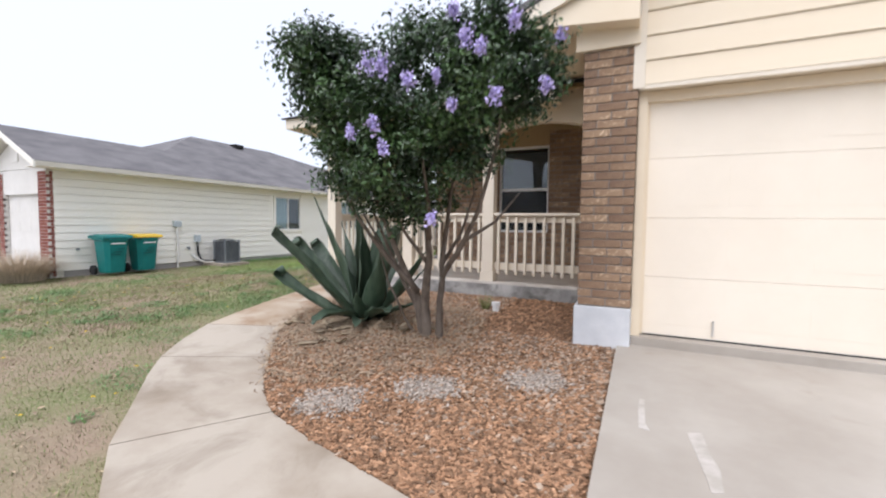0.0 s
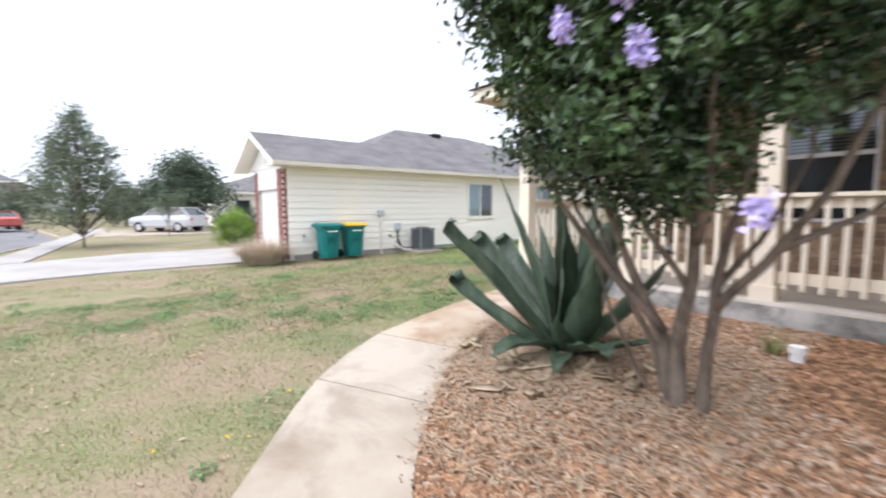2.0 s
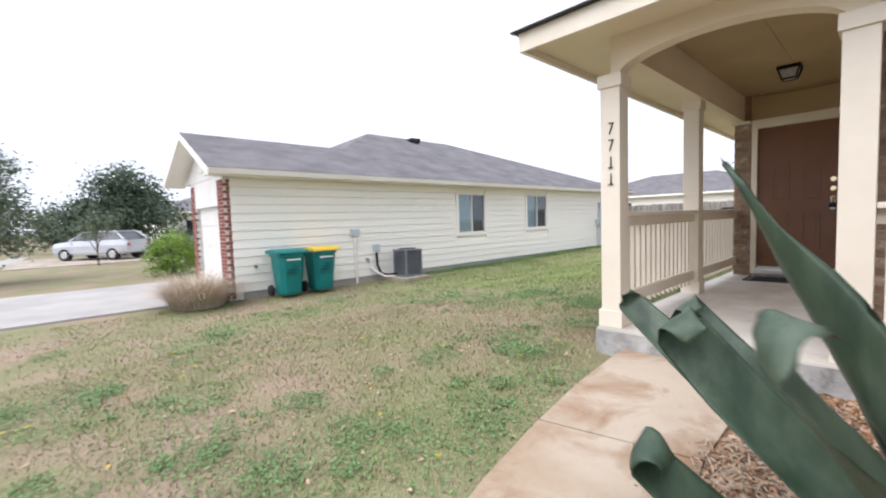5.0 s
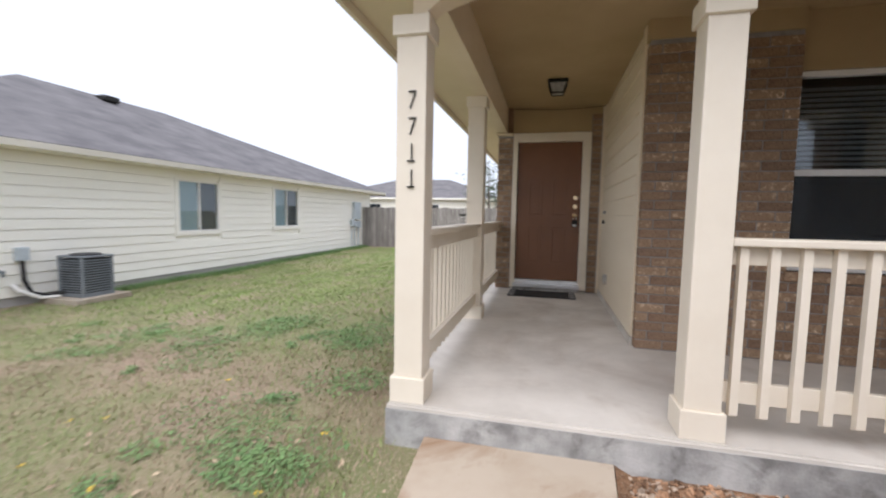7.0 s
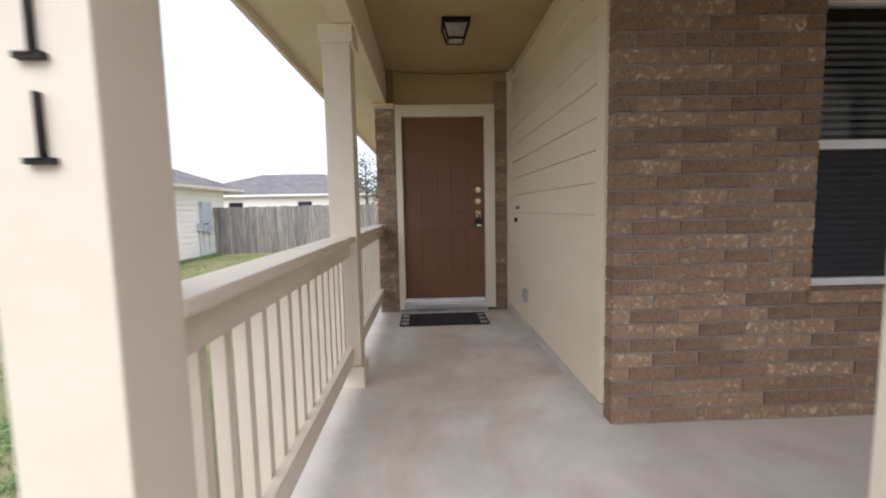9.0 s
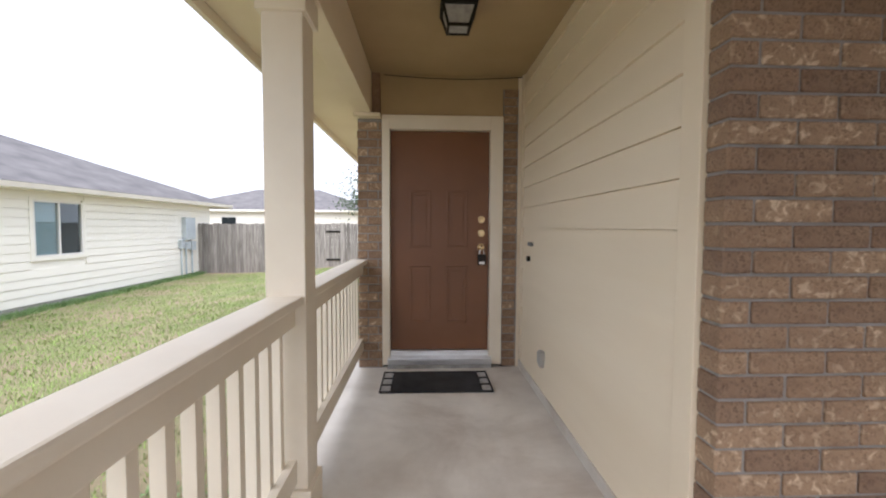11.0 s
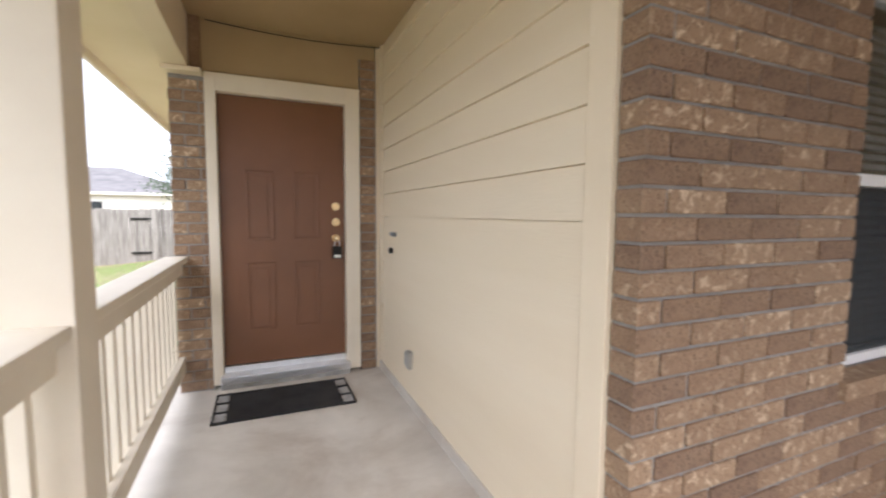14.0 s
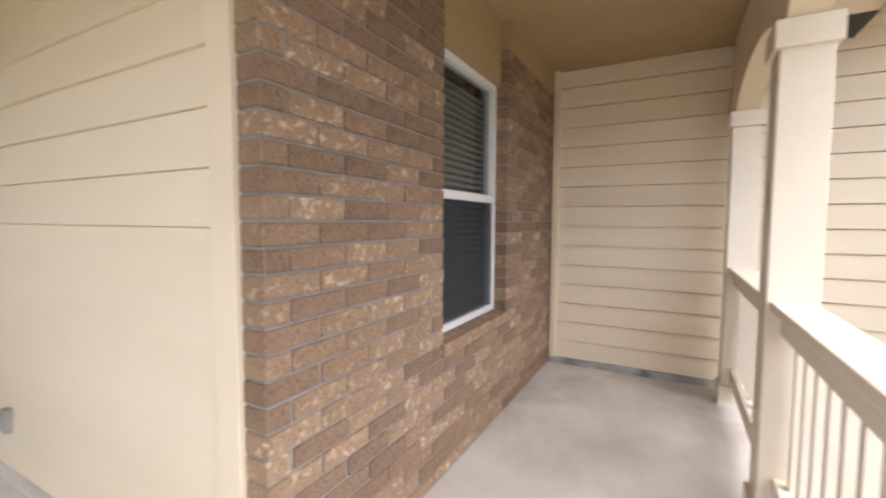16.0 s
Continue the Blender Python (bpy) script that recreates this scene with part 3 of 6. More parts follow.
part("mortar_bed", B(-5.095, DY + 0.006, FLOOR, -4.872, DY + 0.2, 2.95), "mortar", wd)
part("mortar_bed", B(-3.74, DY + 0.006, FLOOR, -3.60, DY + 0.2, 3.24), "mortar", wd)
part("filler", B(-3.60, DY + 0.01, FLOOR, -3.52, DY + 0.2, CEIL), "siding", wd)
part("backing", B(-5.1, DY + 0.2, FLOOR, -3.4, DY + 0.3, CEIL), "dark", wd)

door_trim = thing("door_frame_entry", (-4.33, DY, FLOOR), "cream painted wooden door frame", "door frame", kind="structure")
part("jamb", B(-4.872, DY - 0.012, FLOOR + 0.03, DX0, DY + 0.19, 2.99, bevel=0.005), "trim", door_trim)
part("jamb", B(DX1, DY - 0.012, FLOOR + 0.03, -3.742, DY + 0.19, 2.99, bevel=0.005), "trim", door_trim)
part("head", B(DX0, DY - 0.012, DZ1, DX1, DY + 0.19, 2.99, bevel=0.005), "trim", door_trim)
part("threshold", B(DX0 - 0.02, DY - 0.07, FLOOR + 0.045, DX1 + 0.02, DY + 0.12, FLOOR + 0.105, bevel=0.006), "alu", door_trim, "bright aluminium threshold")
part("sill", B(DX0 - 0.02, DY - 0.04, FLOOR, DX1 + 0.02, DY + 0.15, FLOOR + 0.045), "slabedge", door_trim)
part("sweep", B(DX0, DY + 0.05, FLOOR + 0.105, DX1, DY + 0.12, FLOOR + 0.15), "alu", door_trim)

# the door: slab with pressed panels
door_ = thing("door_entry", (-4.33, DY + 0.08, DZ0), "closed brown painted panelled front door", "door", kind="structure")
part("slab", B(DX0 + 0.004, DY + 0.055, DZ0, DX1 - 0.004, DY + 0.10, DZ1 - 0.004), "door", door_)
for px0, px1 in ((-4.615, -4.415), (-4.265, -4.065)):
    for pz0, pz1 in ((1.04, 1.58), (1.76, 2.30), (2.42, 2.68)):
        if pz0 > 2.4:
            continue
        bm = bmesh.new()
        for (a0, c0, a1, c1) in ((px0, pz0, px1, pz0 + 0.018), (px0, pz1 - 0.018, px1, pz1), (px0, pz0, px0 + 0.018, pz1), (px1 - 0.018, pz0, px1, pz1)):
            box(bm, a0, DY + 0.047, c0, a1, DY + 0.055, c1, bevel=0.0035)
        part("panel_moulding", bm, "door", door_)
        part("panel", B(px0 + 0.045, DY + 0.050, pz0 + 0.045, px1 - 0.045, DY + 0.055, pz1 - 0.045, bevel=0.002), "door", door_)
KX = -3.935
for kz, nm in ((2.03, "deadbolt"), (1.90, "deadbolt"), (1.765, "door_knob")):
    bm = bmesh.new()
    cyl(bm, (KX, DY + 0.055, kz), (KX, DY + 0.04, kz), 0.033, seg=20)
    cyl(bm, (KX, DY + 0.04, kz), (KX, DY + 0.018, kz), 0.02 if nm == "deadbolt" else 0.013, seg=16)
    if nm == "door_knob":
        bmesh.ops.create_uvsphere(bm, u_segments=16, v_segments=10, radius=0.028, matrix=Matrix.Translation((KX, DY + 0.0, kz)))
    part(nm, bm, "brass", door_, "shiny brass lock", smooth=False)
lock = thing("key_lock_box", (KX, DY - 0.01, 1.62), "small black key lock box hanging from the knob", "lock box")
part("body", B(KX - 0.038, DY - 0.025, 1.60, KX + 0.038, DY + 0.015, 1.70, bevel=0.008), "black", lock)
bm = bmesh.new()
tube(bm, [(KX + 0.022 * math.cos(a), DY - 0.004, 1.70 + 0.055 * math.sin(a)) for a in [math.pi * k / 8 for k in range(9)]], [0.005] * 9, 6)
part("shackle", bm, "alu", lock)
part("label_plate", B(KX - 0.026, DY - 0.029, 1.608, KX + 0.026, DY - 0.025, 1.632), "white", lock)

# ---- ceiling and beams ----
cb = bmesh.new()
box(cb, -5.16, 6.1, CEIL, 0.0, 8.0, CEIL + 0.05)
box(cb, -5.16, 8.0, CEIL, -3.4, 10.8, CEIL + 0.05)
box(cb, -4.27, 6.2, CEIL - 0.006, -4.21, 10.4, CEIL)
# cream ceiling, darkened in its colour to hold the porch shade
solo("ceiling", cb, "shadedcream", "cream painted porch ceiling with one batten", "ceiling", "structure")


def arch_beam(name, xa, xb, za, zb):
    """Beam over one bay of the front, with a shallow arch cut from its foot."""
    pts = [(xa, CEIL), (xa, za)]
    n = 18
    x0, x1 = xa + 0.06, xb - 0.06
    for k in range(n + 1):
        f = k / n
        pts.append((x0 + (x1 - x0) * f, za + (zb - za) * f + 0.175 * math.sqrt(max(0, 1 - (2 * f - 1) ** 2)) ** 1.3))
    pts += [(xb, zb), (xb, CEIL)]
    bm = bmesh.new()
    prism(bm, pts, "y", 6.18, 6.32)
    return solo(name, bm, "cream", "cream painted arched porch beam", "beam", "structure")


PX = [-5.095, -3.515, -2.115, -0.57]
PTOP = [2.85, 2.83, 2.775, 2.765]
for k in range(3):
    arch_beam("arch_beam", PX[k], PX[k + 1], PTOP[k], PTOP[k + 1])
solo("end_beam", B(-0.568, 6.182, 2.765, -0.29, 6.318, CEIL, bevel=0.004), "cream", "short cream beam between post and garage wall", "beam", "structure")
solo("side_beam", B(-5.105, 6.325, 2.988, -4.962, 10.46, CEIL, bevel=0.004), "cream", "cream painted side beam of the porch", "beam", "structure")
solo("side_beam_trim", B(-5.14, 6.33, 3.08, -5.107, 10.46, 3.16, bevel=0.004), "cream", "cream trim strip along the porch beam", "trim", "structure")
solo("pilaster_cap", B(-5.12, 10.36, 2.953, -4.88, 10.64, 2.985, bevel=0.003), "cream", "cream cap board on the brick pilaster", "trim", "structure")


# ---- posts ----
def post(x, y, top=2.83):
    p = thing("porch_post", (x, y, FLOOR), "square cream painted porch post with base and cap", "post", "porch posts")
    part("shaft", B(x - 0.088, y - 0.088, FLOOR + 0.15, x + 0.088, y + 0.088, top - 0.1, bevel=0.006), "trim", p)
    part("base", B(x - 0.107, y - 0.107, FLOOR, x + 0.107, y + 0.107, FLOOR + 0.15, bevel=0.006), "trim", p)
    part("cap", B(x - 0.108, y - 0.108, top - 0.11, x + 0.108, y + 0.108, top, bevel=0.006), "trim", p)
    return p


posts = [post(x, 6.25, top) for x, top in zip(PX, PTOP)]
tagged(posts[0], label="square cream porch corner post with black house numbers")
p2 = post(-5.088, 8.43, 2.986)

# house numbers 7711, down the corner post
for i, ch in enumerate("7711"):
    cu = bpy.data.curves.new("digit", "FONT")
    cu.body = ch
    cu.size = 0.155
    cu.extrude = 0.006
    cu.offset = -0.004
    cu.align_x = "CENTER"
    tmp = bpy.data.objects.new("digit", cu)
    me = bpy.data.meshes.new_from_object(tmp)
    bpy.data.objects.remove(tmp)
    if ch == "1":
        bm = bmesh.new()
        bm.from_mesh(me)
        cx = max(v.co.x for v in bm.verts) - 0.009
        box(bm, cx - 0.027, 0.0, -0.006, cx + 0.027, 0.009, 0.006)
        bm.to_mesh(me)
        bm.free()
    me.materials.append(M["black"])
    me.name = "house_number"
    d = new("house_number", me)
    me.transform(Matrix.Diagonal((0.78, 1, 1, 1)))
    d.matrix_world = pose(-5.085, 6.155, 2.333 - 0.147 * i, 90, 0, 0)
    tagged(d, "black metal house number %s on the porch post" % ch, "house number", "house numbers")


# ---- railings ----
def railing(name, axis, fixed, a, b, out):
    """Cap, sub-rail and bottom rail on the inside, square balusters nailed on the outside."""
    mid = (a + b) / 2
    org = (fixed, mid, FLOOR) if axis == "y" else (mid, fixed, FLOOR)
    r = thing(name, org, "cream painted wooden porch railing with square balusters", "railing", "porch railings")

    def bx(s0, s1, o0, o1, z0, z1, bev):
        lo, hi = sorted((fixed + o0 * out, fixed + o1 * out))
        return B(lo, s0, z0, hi, s1, z1, bevel=bev) if axis == "y" else B(s0, lo, z0, s1, hi, z1, bevel=bev)
    part("cap_rail", bx(a, b, -0.075, 0.075, 1.612, 1.652, 0.009), "trim", r)
    part("sub_rail", bx(a, b, -0.035, 0.005, 1.515, 1.611, 0.004), "trim", r)
    part("bottom_rail", bx(a, b, -0.035, 0.005, 0.795, 0.905, 0.004), "trim", r)
    n = max(2, int(round((b - a) / 0.136)))
    step = (b - a) / n
    for i in range(n):
        c = a + step * (i + 0.5)
        bm = bmesh.new()
        o0, o1 = fixed + 0.006 * out, fixed + 0.046 * out
        pts = [(o0, 1.611), (o1, 1.611), (o1, 0.745), (o0, 0.725)]
        prism(bm, pts, axis, c - 0.0195, c + 0.0195)
        part("baluster", bm, "trim", r)
    return r


railing("porch_railing", "y", -5.082, 6.34, 8.342, -1)
railing("porch_railing", "y", -5.082, 8.518, 10.44, -1)
railing("porch_railing", "x", 6.25, -3.427, -2.203, -1)
railing("porch_railing", "x", 6.25, -2.027, -0.658, -1)


# ---- windows ----
def sash_window(name, x0, x1, z0, z1, y, out, label, blinds, axis="x", split="h"):
    """A framed window in a wall. axis x: the wall runs along x and faces -y; axis y: runs along y and faces +x."""
    w = thing(name, ((x0 + x1) / 2, y, z0) if axis == "x" else (y, (x0 + x1) / 2, z0), label, "window", kind="structure")

    def bx(a0, a1, d0, d1, c0, c1, bev=0.0):
        lo, hi = sorted((y + d0 * out, y + d1 * out))
        return B(a0, lo, c0, a1, hi, c1, bevel=bev) if axis == "x" else B(lo, a0, c0, hi, a1, c1, bevel=bev)
    f = 0.042
    fm = "white" if axis == "x" else "nwhite"
    part("frame", bx(x0, x0 + f, -0.05, 0.02, z0, z1, 0.003), fm, w)
    part("frame", bx(x1 - f, x1, -0.05, 0.02, z0, z1, 0.003), fm, w)
    part("frame", bx(x0 + f, x1 - f, -0.05, 0.02, z1 - f, z1, 0.003), fm, w)
    part("frame", bx(x0 + f, x1 - f, -0.05, 0.02, z0, z0 + f, 0.003), fm, w)
    if split == "h":
        zm = (z0 + z1) / 2
        part("meeting_rail", bx(x0 + f, x1 - f, -0.045, 0.018, zm - 0.025, zm + 0.025, 0.003), fm, w)
        panes = [(x0 + f, x1 - f, z0 + f, zm - 0.025), (x0 + f, x1 - f, zm + 0.025, z1 - f)]
    else:
        xm = (x0 + x1) / 2
        part("meeting_rail", bx(xm - 0.02, xm + 0.02, -0.045, 0.018, z0 + f, z1 - f, 0.003), fm, w)
        panes = [(x0 + f, xm - 0.02, z0 + f, z1 - f), (xm + 0.02, x1 - f, z0 + f, z1 - f)]
    for (a, b, c, d) in panes:
        p = part("pane", bx(a, b, -0.022, -0.018, c, d), "glass", w)
        p.visible_shadow = False
    blinds(w, bx, panes)
    return w


def street_blinds(w, bx, panes):
    for i in range(34):
        z = WZ0 + 0.05 + i * 0.042
        part("slat", bx(WX0 + 0.05, WX1 - 0.05, -0.085, -0.06, z, z + 0.02), "blind", w)
    # added black sheet stands in for the unlit room behind the slats
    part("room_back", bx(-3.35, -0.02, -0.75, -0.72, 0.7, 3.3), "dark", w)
    part("screen", bx(WX0 + 0.045, WX1 - 0.045, 0.006, 0.008, WZ0 + 0.045, 2.10), "screenmesh", w, "dark insect screen")


sm = bpy.data.materials.new("screen_mesh")
sm.use_nodes = True
st = sm.node_tree
st.nodes.clear()
so = st.nodes.new("ShaderNodeOutputMaterial")
sx = st.nodes.new("ShaderNodeMixShader")
sx.inputs[0].default_value = 0.45
s1 = st.nodes.new("ShaderNodeBsdfTransparent")
s2 = st.nodes.new("ShaderNodeBsdfDiffuse")
s2.inputs[0].default_value = (0.06, 0.065, 0.07, 1)
st.links.new(s1.outputs[0], sx.inputs[1])
st.links.new(s2.outputs[0], sx.inputs[2])
st.links.new(sx.outputs[0], so.inputs[0])
M["screenmesh"] = sm
sash_window("window_porch", WX0, WX1, WZ0, WZ1, 7.825, -1, "white vinyl sash window with lowered grey blinds", street_blinds)
solo("window_sill", B(WX0 - 0.02, BY - 0.02, WZ0 - 0.075, WX1 + 0.02, 7.80, WZ0 - 0.004, bevel=0.004), "brick", "brick sill under the porch window", "sill", "structure")

# ---- garage front ----
GY = 4.3
gw = thing("wall_garage_front", (2.6, GY, 0.4), "cream siding front of the garage", "wall", kind="structure")
part("header", B(-0.04, GY + 0.03, 2.72, 5.4, 4.55, 3.4), "siding", gw)
lap_boards(gw, "x", GY + 0.02, -1, 0.0, 5.4, 2.74, 4.9, 0.215, "siding")
part("corner_board", B(-0.10, GY - 0.008, 2.715, 0.0, GY + 0.06, 4.3, bevel=0.004), "trim", gw)
part("drip_board", B(-0.04, GY + 0.0, 2.705, 5.4, GY + 0.05, 2.74, bevel=0.003), "trim", gw)
part("jamb", B(-0.05, GY + 0.10, 0.38, 0.03, 4.56, 2.715, bevel=0.004), "cream", gw)
part("weather_strip", B(0.0, 4.478, 0.45, 0.052, 4.4975, 2.62, bevel=0.003), "cream", gw)
part("stop", B(0.03, GY + 0.14, 2.62, 5.0, 4.56, 2.715, bevel=0.004), "cream", gw)
part("side_wall", B(5.0, GY, 0.2, 5.4, 4.56, 2.72), "siding", gw)
gd = thing("garage_door", (2.5, 4.52, 0.41), "closed cream sectional garage door with pressed panels", "garage door", kind="structure")
nsec = 4
sh = (2.66 - 0.452) / nsec
for i in range(nsec):
    za = 0.452 + sh * i
    sec = part("section", B(0.02, 4.50, za + 0.001, 5.0, 4.55, za + sh - 0.001, bevel=0.003), "garage", gd)
    for k in range(8):
        xa = 0.09 + k * 0.615
        bm = bmesh.new()
        box(bm, xa, 4.4985, za + 0.11, xa + 0.53, 4.4999, za + sh - 0.09, bevel=0.0012)
        part("panel", bm, "garage", gd)
bm = bmesh.new()
box(bm, 0.62, 4.478, 0.49, 0.635, 4.498, 0.63, bevel=0.004)
part("handle", bm, "alu", gd, "small metal lift handle")
part("bottom_seal", B(0.03, 4.49, 0.444, 5.0, 4.53, 0.456), "blackrub", gd)

# brick pier at the garage corner
pier = thing("pier_brick", (-0.3, 4.5, 0.2), "brown brick pier on a pale concrete base", "pier", kind="structure")
part("mortar_core", B(-0.525, GY + 0.012, 0.70, -0.06, 4.93, 3.10), "mortar", pier)
part("concrete_base", B(-0.56, GY - 0.02, 0.12, -0.05, 4.96, 0.705, bevel=0.012), "base", pier, "pale blue-grey painted concrete base")

# gable eave over pier and garage
RX, RZ = 2.65, 4.98
ev = thing("roof_garage", (2.65, 6.0, 3.3), "cream boxed eave and dark shingled garage gable roof", "roof", kind="structure")
bm = bmesh.new()
prism(bm, [(-1.06, 3.32), (-0.06, 3.24), (-0.06, 3.80), (-1.06, 3.42)], "y", 4.08, 4.28)
part("eave_return", bm, "cream", ev)
part("eave_soffit", B(-1.05, 4.285, 3.34, -0.10, 5.72, 3.36), "cream", ev)
part("pier_head", B(-0.60, 4.26, 3.105, -0.05, 4.98, 3.34), "cream", ev)
bm = bmesh.new()
for x0, z0, x1, z1 in ((-1.12, 3.44, RX, RZ), (RX, RZ, 6.42, 3.44)):
    prism(bm, [(x0, z0), (x1, z1), (x1, z1 + 0.06), (x0, z0 + 0.06)], "y", 4.0, 12.0)
part("shingles", bm, "shingle", ev)
bm = bmesh.new()
prism(bm, [(-1.1, 3.30), (-1.1, 3.435), (RX, RZ - 0.005), (6.4, 3.435), (6.4, 3.30), (RX, RZ - 0.16)], "y", 4.02, 4.06)
part("rake_board", bm, "trim", ev)
bm = bmesh.new()
prism(bm, [(0.0, 3.2), (5.4, 3.2), (5.4, 3.6), (RX, RZ - 0.1), (0.0, 3.75)], "y", 4.34, 4.5)
part("gable_core", bm, "siding", ev)

# porch roof: soffits, fascia, hip of shingles
pr = thing("roof_porch", (-3.0, 7.0, 3.2), "dark shingled porch roof with cream soffit and fascia", "roof", kind="structure")
part("soffit_front", B(-5.66, 5.72, 3.165, -1.06, 6.178, 3.185), "cream", pr)
part("soffit_side", B(-5.66, 6.18, 3.165, -5.108, 16.0, 3.185), "cream", pr)
part("fascia_front", B(-5.70, 5.68, 3.10, -1.06, 5.718, 3.27, bevel=0.004), "trim", pr)
part("fascia_side", B(-5.70, 5.72, 3.10, -5.662, 16.0, 3.27, bevel=0.004), "trim", pr)
bm = bmesh.new()
zr = 3.275
v = [bm.verts.new(p) for p in ((-5.76, 5.62, zr), (2.6, 5.62, zr), (2.6, 12.2, zr + 2.6), (0.7, 12.2, zr + 2.6), (-5.76, 18.8, zr), (2.6, 18.8, zr))]
f1 = bm.faces.new((v[0], v[1], v[2], v[3]))
f2 = bm.faces.new((v[0], v[3], v[4]))
f3 = bm.faces.new((v[3], v[2], v[5], v[4]))
bmesh.ops.solidify(bm, geom=[f1, f2, f3], thickness=-0.03)
part("shingles", bm, "shingle", pr)
part("drip_edge", B(-5.75, 5.625, 3.262, -1.1, 5.68, 3.276), "black", pr, "thin dark drip edge")

# rest of the house behind, closes the place
hs = thing("wall_house_side", (-5.0, 13.5, 0.3), "cream siding side wall of the house", "wall", kind="structure")
part("sheathing", B(-5.10, 10.76, 0.2, -4.95, 16.0, 3.16), "siding", hs)
lap_boards(hs, "y", -5.105, -1, 10.70, 16.0, 0.4, 3.16, 0.2, "siding")
solo("wall_back", B(-5.1, 15.9, 0.2, 6.0, 16.05, 3.3), "siding", "cream back wall of the house", "wall", "structure")
solo("wall_far_side", B(5.85, 4.56, 0.2, 6.0, 15.9, 3.4), "siding", "cream far side wall of the house", "wall", "structure")

# ---- porch fittings ----
lamp = thing("ceiling_lantern", (-4.265, 9.2, 3.20), "dark bronze square porch ceiling lantern with frosted glass", "ceiling light")
lx, ly = -4.265, 9.2
part("canopy", B(lx - 0.115, ly - 0.115, CEIL - 0.045, lx + 0.115, ly + 0.115, CEIL - 0.007, bevel=0.006), "black", lamp)
bm = bmesh.new()
for sx_ in (-1, 1):
    for sy_ in (-1, 1):
        tube(bm, [(lx + 0.10 * sx_, ly + 0.10 * sy_, CEIL - 0.045), (lx + 0.066 * sx_, ly + 0.066 * sy_, 3.205)], [0.009, 0.009], 6)
for a in (-1, 1):
    box(bm, lx - 0.074, ly + 0.066 * a - 0.008, 3.198, lx + 0.074, ly + 0.066 * a + 0.008, 3.214)
    box(bm, lx + 0.066 * a - 0.008, ly - 0.058, 3.198, lx + 0.066 * a + 0.008, ly + 0.058, 3.214)
part("cage", bm, "black", lamp)
bm = bmesh.new()
vs = [bm.verts.new((lx + s * r, ly + q * r, z)) for z, r in ((CEIL - 0.046, 0.094), (3.207, 0.06)) for s, q in ((-1, -1), (1, -1), (1, 1), (-1, 1))]
for k in range(4):
    bm.faces.new((vs[k], vs[(k + 1) % 4], vs[4 + (k + 1) % 4], vs[4 + k]))
bm.faces.new(vs[4:])
bmesh.ops.recalc_face_normals(bm, faces=bm.faces[:])
part("glass_shade", bm, "greymat", lamp, "frosted grey glass shade")

matt = thing("door_mat", (-4.375, 10.06, FLOOR), "black rubber door mat with grey corner squares", "door mat")
mx0, mx1, my0, my1 = -4.84, -3.91, 9.82, 10.30
part("pad", B(mx0 + 0.09, my0 + 0.02, FLOOR + 0.002, mx1 - 0.09, my1 - 0.02, FLOOR + 0.014, bevel=0.004), "blackrub", matt)
for sx0 in (mx0, mx1 - 0.085):
    for k in range(3):
        ya = my0 + 0.02 + k * 0.155
        part("corner_square", B(sx0 + 0.006, ya, FLOOR + 0.002, sx0 + 0.085, ya + 0.13, FLOOR + 0.010, bevel=0.002), "greymat", matt, "grey woven square")
bm = bmesh.new()
for yb in (my0, my1 - 0.014, my0 + 0.155, my0 + 0.31):
    box(bm, mx0, yb, FLOOR + 0.002, mx0 + 0.1, yb + 0.014, FLOOR + 0.017)
    box(bm, mx1 - 0.1, yb, FLOOR + 0.002, mx1, yb + 0.014, FLOOR + 0.017)
for xb in (mx0, mx0 + 0.09, mx1 - 0.1, mx1 - 0.012):
    box(bm, xb, my0, FLOOR + 0.002, xb + 0.012, my1, FLOOR + 0.018)
for k in range(3):
    box(bm, mx0 + 0.1, my0 + k * 0.012, FLOOR + 0.003, mx1 - 0.1, my0 + k * 0.012 + 0.007, FLOOR + 0.016)
    box(bm, mx0 + 0.1, my1 - k * 0.012 - 0.007, FLOOR + 0.003, mx1 - 0.1, my1 - k * 0.012, FLOOR + 0.016)
part("scroll_border", bm, "blackrub", matt)

bell = thing("doorbell", (-3.57, 10.11, 1.685), "small black doorbell button on the siding", "doorbell")
bm = bmesh.new()
cyl(bm, (-3.562, 10.11, 1.685), (-3.587, 10.11, 1.685), 0.023, seg=14)
part("button", bm, "black", bell)
plate = solo("name_plate", B(-3.585, 9.99, 1.80, -3.562, 10.10, 1.83, bevel=0.003), "acgrey", "small grey metal plate above the doorbell", "plate")
out_ = thing("wall_outlet", (-3.57, 9.65, 0.945), "grey weatherproof outlet cover low on the siding", "outlet")
part("cover", B(-3.59, 9.615, 0.885, -3.555, 9.69, 1.005, bevel=0.005), "outlet", out_)
part("lid", B(-3.60, 9.623, 0.91, -3.59, 9.682, 0.995, bevel=0.003), "outlet", out_)

cab = bmesh.new()
tube(cab, [(-4.85 + 1.28 * k / 12, DY - 0.012, CEIL - 0.012 - 0.028 * math.sin(math.pi * k / 12)) for k in range(13)], [0.004] * 13, 6)
solo("cable", cab, "black", "thin dark cable sagging along the ceiling edge", "cable")


